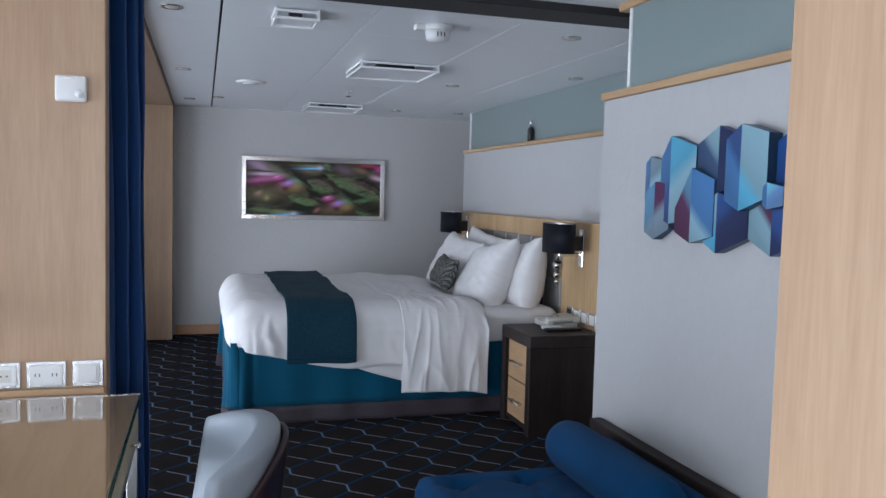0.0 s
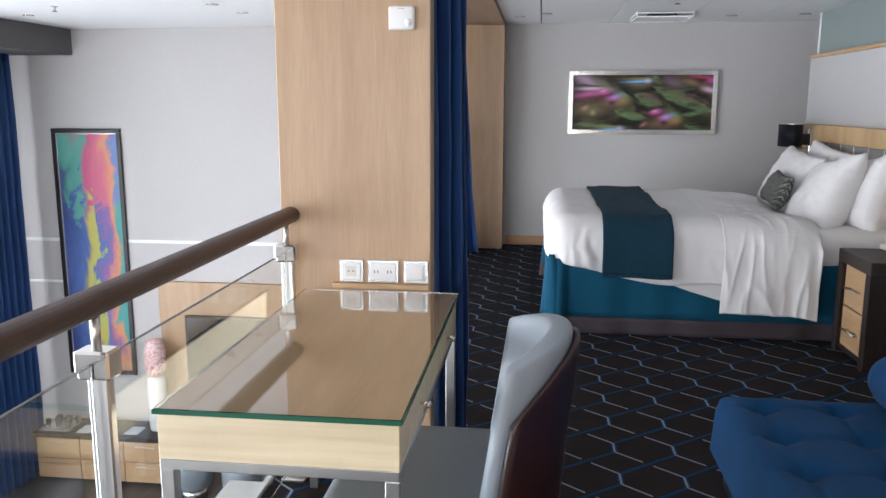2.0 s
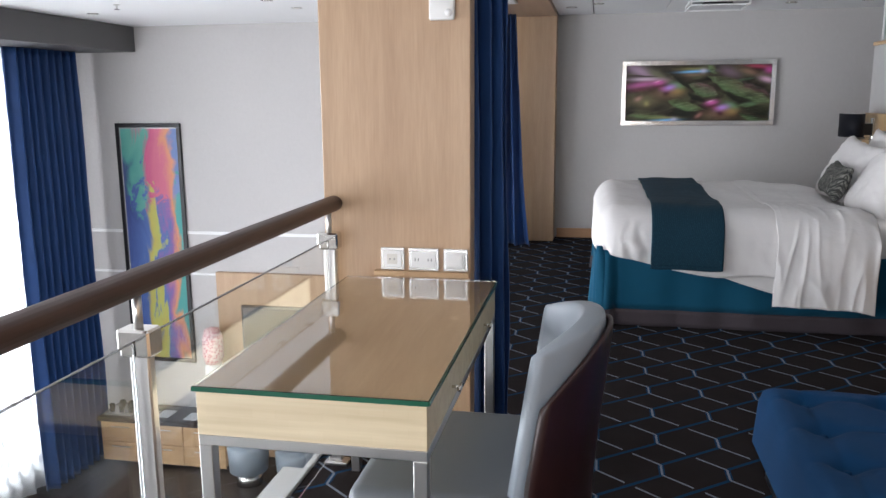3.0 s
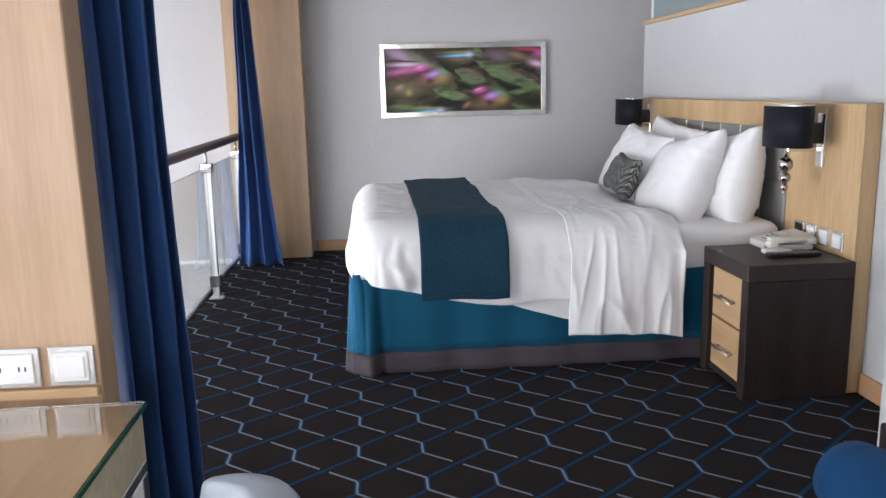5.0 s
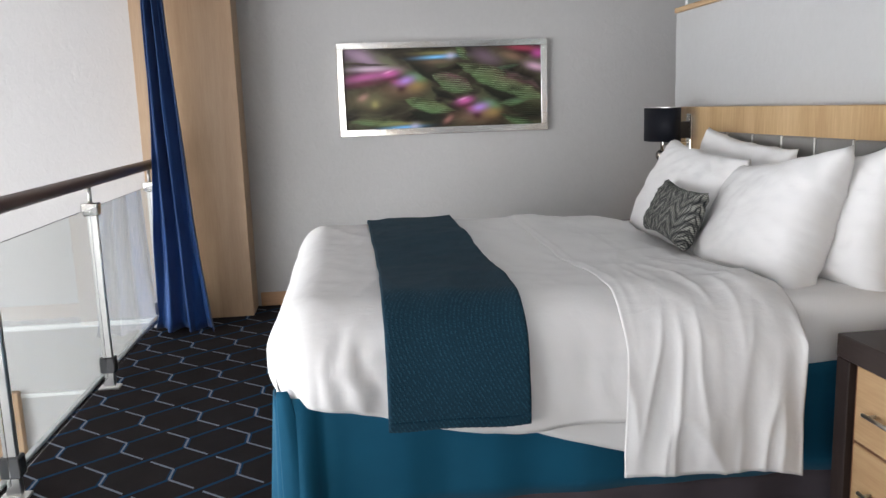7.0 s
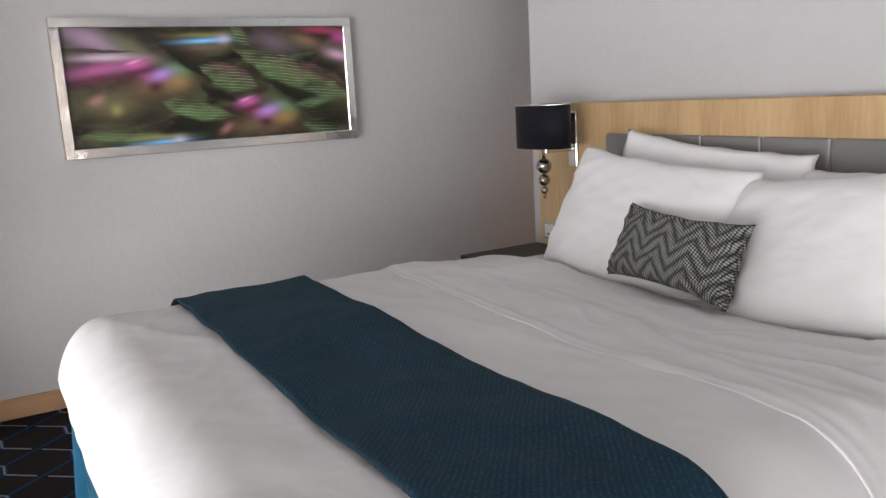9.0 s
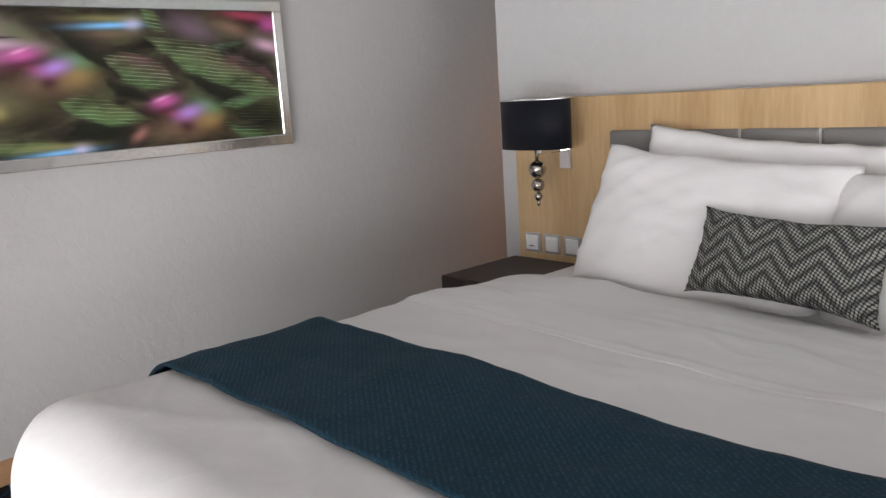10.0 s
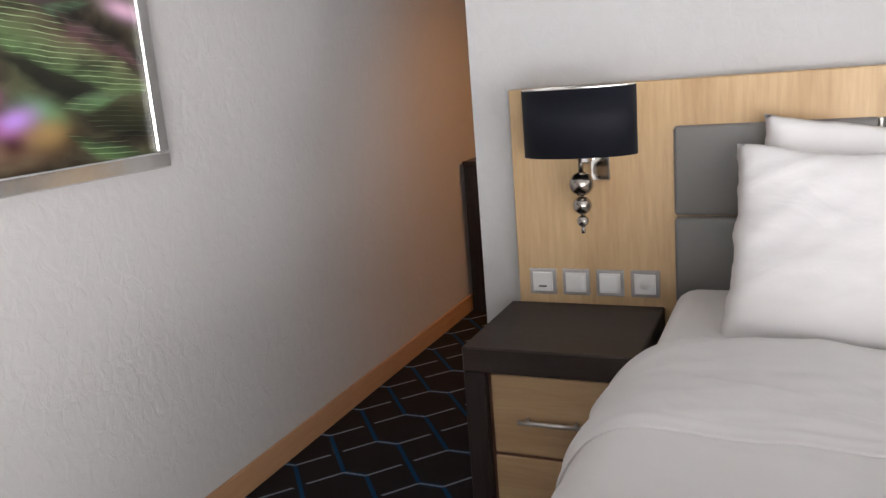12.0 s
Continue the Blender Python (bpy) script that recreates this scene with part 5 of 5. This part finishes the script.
crystal((2.328, 2.245, 2.145), (1.558, 1.597, 1.568), (1.381, 1.352, 1.390), 0.0, 0.044, (ROYAL, AZURE), (PALE, SKY), -1.1)
crystal((2.152, 2.120, 2.070), (1.420, 1.432, 1.420), (1.372, 1.360, 1.370), 0.0, 0.050, (AZURE, AZURE), (SKY, AZURE))

# ---- things on the oak pillar ----
plate((-0.630, 3.005, 0.791), "-y", (0.088, 0.082), M["plastic"], "white round-pin socket on the oak pillar", "socket", M["satin"], "pillar sockets")
plate((-0.514, 3.005, 0.791), "-y", (0.112, 0.082), M["plastic"], "white double socket on the oak pillar", "double", M["satin"], "pillar sockets")
plate((-0.396, 3.005, 0.791), "-y", (0.090, 0.082), M["plastic"], "white switch on the oak pillar", "rocker", M["satin"], "pillar sockets")
th = thing("thermostat", (-0.438, 3.005, 1.667), "white square room thermostat on the oak pillar", "thermostat")
part("case", box((-0.483, -0.394, 2.979, 3.0045, 1.628, 1.706), 0.008, 3), M["plastic"], th, "", True)
part("dial", tube((-0.414, 2.9788, 1.652), (-0.414, 2.9765, 1.652), 0.013, 24), M["plastic"], th, "", True)
part("lettering_bar", box((-0.449, -0.427, 2.9775, 2.9787, 1.696, 1.6985)), M["satin"], th)
structure("trim_9", box((-0.70, -0.347, 2.987, 3.0035, 0.727, 0.747), 0.002), M["oak_x"], "narrow oak ledge behind the desk", "trim")

# ---- ceiling fittings ----
def hung_vent(x0, x1, y0, y1):
    vt = thing("ceiling_vent", ((x0 + x1) / 2, (y0 + y1) / 2, CEIL), "square white ceiling air vent hung in a rod frame", "ceiling vent", "ceiling vents")
    part("plate", box((x0 + 0.016, x1 - 0.016, y0 + 0.04, y1 - 0.016, CEIL - 0.040, CEIL - 0.034), 0.002), M["ceiling"], vt)
    for z in (CEIL - 0.012, CEIL - 0.042):
        for bnd in ((x0, x1, y0, y0 + 0.012), (x0, x1, y1 - 0.012, y1), (x0, x0 + 0.012, y0 + 0.0125, y1 - 0.0125), (x1 - 0.012, x1, y0 + 0.0125, y1 - 0.0125)):
            part("frame_rod", box((*bnd, z - 0.006, z + 0.006), 0.002), M["white_trim"], vt)
    for x in (x0 + 0.006, x1 - 0.006):
        for y in (y0 + 0.006, y1 - 0.006):
            part("hanger", box((x - 0.005, x + 0.005, y - 0.005, y + 0.005, CEIL - 0.036, CEIL - 0.0005)), M["white_trim"], vt)
    part("core", box((x0 + 0.12, x1 - 0.12, y0 + 0.12, y1 - 0.12, CEIL - 0.033, CEIL - 0.0005)), M["dark_channel"], vt)


hung_vent(0.795, 1.262, 4.87, 5.34)
hung_vent(0.792, 1.255, 7.19, 7.65)
hung_vent(0.224, 0.410, 3.73, 3.915)
sd = thing("smoke_detector", (0.950, 3.83, CEIL), "round white smoke detector on the ceiling", "smoke detector")
part("base", lathe([(0.066, -0.022), (0.070, -0.001)], (0.950, 3.83, CEIL)), M["plastic"], sd, "", True)
part("head", lathe([(0.001, -0.072), (0.038, -0.071), (0.053, -0.060), (0.058, -0.023)], (0.950, 3.83, CEIL)), M["plastic"], sd, "", True)
for e in (-0.016, 0.0, 0.016):
    part("slot", box((0.948 + e, 0.952 + e, 3.7715, 3.7755, CEIL - 0.056, CEIL - 0.036)), M["black_plastic"], sd)
part("lug", box((0.845, 0.893, 3.805, 3.855, CEIL - 0.026, CEIL - 0.001), 0.003), M["plastic"], sd)


def downlight(x, y, z=CEIL):
    d = thing("downlight", (x, y, z), "small recessed ceiling downlight, switched off", "downlight", "ceiling downlights")
    part("bezel", lathe([(0.030, -0.004), (0.046, -0.006), (0.048, -0.0005)], (x, y, z), 24), M["chrome"], d, "", True)
    part("lens", lathe([(0.001, -0.0065), (0.027, -0.0065), (0.029, -0.0045)], (x, y, z), 24), M["ivory"], d, "", True)


for x, y in ((1.606, 3.83), (2.195, 5.00), (-0.18, 5.73), (-0.168, 7.49), (0.06, 7.26), (-0.184, 3.90), (1.634, 7.57), (1.593, 5.68), (2.21, 7.50), (3.65, 7.68)):
    downlight(x, y)
for x, y in ((-2.465, 6.31), (-2.444, 6.89), (-4.34, 6.87)):
    downlight(x, y, 2.125)
dv = thing("ceiling_disc", (0.264, 6.17, CEIL), "round white ceiling air valve", "air valve")
part("ring", lathe([(0.06, -0.012), (0.10, -0.010), (0.105, -0.0005)], (0.264, 6.17, CEIL), 32), M["plastic"], dv, "", True)
part("disc", lathe([(0.001, -0.020), (0.05, -0.018), (0.055, -0.0125)], (0.264, 6.17, CEIL), 32), M["plastic"], dv, "", True)


def sprinkler(x, y, z):
    sp = thing("sprinkler", (x, y, z), "small metal ceiling sprinkler", "sprinkler", "ceiling sprinklers")
    part("stem", tube((x, y, z - 0.035), (x, y, z - 0.0005), 0.008), M["steel"], sp, "", True)
    part("collar", lathe([(0.026, -0.006), (0.028, -0.0005)], (x, y, z), 20), M["steel"], sp, "", True)
    part("deflector", lathe([(0.020, -0.040), (0.020, -0.036)], (x, y, z), 16), M["clamp_dark"], sp)


sprinkler(0.99, 6.39, CEIL)
sprinkler(-3.756, 6.32, 2.125)
vs = thing("soffit_vent", (-0.62, 6.6, 2.100), "small white vent grille in the wooden header", "vent")
part("frame", box((-0.68, -0.56, 6.45, 6.75, 2.088, 2.0995), 0.002), M["white_trim"], vs)
for k in range(5):
    part("slat", box((-0.672 + 0.023 * k, -0.66 + 0.023 * k, 6.47, 6.73, 2.084, 2.0878)), M["white_trim"], vs)

# ---- a small thing on the half wall ----
bt = thing("bottle", (HEAD + 0.02, 5.93, 1.787), "small black bottle with a bright cap on the half wall", "bottle")
part("body", lathe([(0.022, 0.0), (0.024, 0.02), (0.024, 0.09), (0.012, 0.11)], (HEAD + 0.02, 5.93, 1.7875), 20), M["black_plastic"], bt, "", True)
part("cap", lathe([(0.012, 0.111), (0.013, 0.15), (0.008, 0.16)], (HEAD + 0.02, 5.93, 1.7875), 16), M["chrome"], bt, "", True)

# ---- the passage behind the bed wall ----
ch = thing("cabinet", (4.15, 7.85, 0), "dark stained cabinet in the passage", "cabinet")
part("body", box((3.85, 4.45, 7.60, 8.15, 0.0, 0.80), 0.004), M["wenge_v"], ch)
part("top", box((3.84, 4.46, 7.59, 8.152, 0.8005, 0.825), 0.003), M["wenge"], ch)

# ---- the living room below ----
tp = thing("painting", (-4.66, BACK, -0.2), "tall bright abstract painting in a black frame", "painting")
ax0, ax1, az0, az1 = -5.04, -4.28, -1.535, 1.122
part("canvas", box((ax0 + 0.035, ax1 - 0.035, 8.148, 8.155, az0 + 0.035, az1 - 0.035)), M["abstract"], tp, "pink, teal and orange abstract canvas")
for bnd in ((ax0, ax1, 8.135, BACK - 0.002, az1 - 0.045, az1), (ax0, ax1, 8.135, BACK - 0.002, az0, az0 + 0.045),
            (ax0, ax0 + 0.045, 8.1354, BACK - 0.002, az0 + 0.0455, az1 - 0.0455), (ax1 - 0.045, ax1, 8.1354, BACK - 0.002, az0 + 0.0455, az1 - 0.0455)):
    part("frame_rail", box(bnd, 0.004), M["black_plastic"], tp, "black frame rail")

for bnd in ((ax0 + 0.046, ax1 - 0.046, 8.142, 8.1475, az1 - 0.056, az1 - 0.046), (ax0 + 0.046, ax0 + 0.056, 8.1424, 8.1475, az0 + 0.046, az1 - 0.0565)):
    part("frame_lip", box(bnd, 0.001), M["satin"], tp, "slim silver lip")

wp = thing("wall_panel", (-3.0, BACK, LOW), "oak wall panel with a dark television", "wall panel")
part("panel", box((-3.955, -1.90, 8.11, BACK - 0.002, LOW, -0.475), 0.004), M["oak"], wp, "oak veneer panel")
tv = thing("television", (-2.9, 8.12, -0.83), "dark flat television on the oak panel", "television")
part("casing", box((-3.665, -2.41, 8.065, 8.108, -1.56, -0.825), 0.006), M["black_plastic"], tv)
part("screen", box((-3.64, -2.435, 8.0615, 8.0645, -1.53, -0.85)), mat("dark screen glass", (0.01, 0.012, 0.014), 0.12), tv, "dark glossy screen")

sb = thing("sideboard", (-4.45, 7.93, LOW), "oak sideboard with a dark top and drawers", "sideboard")
part("body", box((-5.22, -3.74, 7.70, 8.108, LOW + 0.06, -2.095), 0.003), M["oak_x"], sb, "oak case")
part("plinth", box((-5.2, -3.76, 7.74, 8.10, LOW, LOW + 0.0595)), M["wenge"], sb)
part("top", box((-5.24, -3.72, 7.66, 8.109, -2.0945, -2.045), 0.004), M["wenge"], sb, "dark top")
for k in range(3):
    for z0, z1 in ((-2.32, -2.105), (-2.55, -2.33)):
        x0 = -5.21 + 0.49 * k
        d = part("drawer", box((x0, x0 + 0.48, 7.684, 7.6995, z0, z1), 0.003), M["oak_x"], sb)
        part("handle", box((x0 + 0.13, x0 + 0.35, 7.662, 7.672, z1 - 0.05, z1 - 0.04), 0.002), M["steel"], d, "steel handle")
tr = thing("tray", (-5.0, 7.88, -2.045), "shallow tray with glasses on the sideboard", "tray")
part("base", box((-5.19, -4.86, 7.72, 8.02, -2.0445, -2.03), 0.003), M["satin"], tr)
for k in range(6):
    part("glass", lathe([(0.024, 0.0), (0.030, 0.085), (0.028, 0.085), (0.022, 0.004)], (-5.13 + 0.055 * k, 7.80 + 0.12 * (k % 2), -2.0295), 16), M["glass"], tr, "clear drinking glass", True)
for k, (x, y) in enumerate(((-4.70, 7.82), (-4.52, 7.86), (-4.18, 7.84))):
    pp = part("leaflet", box((x - 0.075, x + 0.075, y - 0.1, y + 0.1, -2.0445, -2.041)), M["paper"])
    tagged(pp, "printed leaflet lying on the sideboard", "leaflet", "leaflets")
vz = thing("ornament_jar", (-3.95, 7.93, -2.045), "white jar with a pink-and-white beaded top", "ornament")
pink = mat("pink and white beads", (0.7, 0.3, 0.32), 0.5)
vo = nd(pink, "ShaderNodeTexVoronoi")
vo.inputs["Scale"].default_value = 45
ln(pink, coords(pink), vo.inputs["Vector"])
colour_in(pink, ramp(pink, vo.outputs["Distance"], [(0.25, (0.62, 0.10, 0.13)), (0.5, (0.82, 0.62, 0.60))]))
part("jar", lathe([(0.085, 0.0), (0.095, 0.02), (0.095, 0.55), (0.08, 0.60)], (-3.95, 7.93, -2.0445), 28), M["plastic"], vz, "white jar", True)
part("beaded_top", lathe([(0.085, 0.601), (0.11, 0.68), (0.11, 0.88), (0.08, 0.98), (0.001, 1.01)], (-3.95, 7.93, -2.0445), 28), pink, vz, "pink and white beaded top", True)


def stool(x, y):
    s = thing("stool", (x, y, LOW), "grey round stool on a chrome base", "stool", "living room stools")
    part("drum", lathe([(0.15, 0.13), (0.20, 0.16), (0.215, 0.42), (0.19, 0.45), (0.001, 0.455)], (x, y, LOW), 32), M["leather_chair"], s, "grey padded drum", True)
    part("foot", lathe([(0.135, 0.0), (0.135, 0.129)], (x, y, LOW), 32), M["chrome"], s, "chrome base", True)


stool(-3.40, 7.50)
stool(-2.85, 7.45)
ct = thing("coffee_table", (-2.5, 6.6, LOW), "low white and dark glass coffee table", "coffee table")
part("top", box((-2.85, -2.2, 6.2, 7.1, LOW + 0.38, LOW + 0.42), 0.005), M["plastic"], ct, "white top")
part("glass_top", box((-2.19, -1.5, 6.2, 7.1, LOW + 0.40, LOW + 0.415), 0.003), M["black_plastic"], ct, "dark glossy top")
for x in (-2.8, -1.55):
    for y in (6.25, 7.05):
        part("leg", box((x - 0.02, x + 0.02, y - 0.02, y + 0.02, LOW, LOW + 0.3795), 0.002), M["steel"], ct)
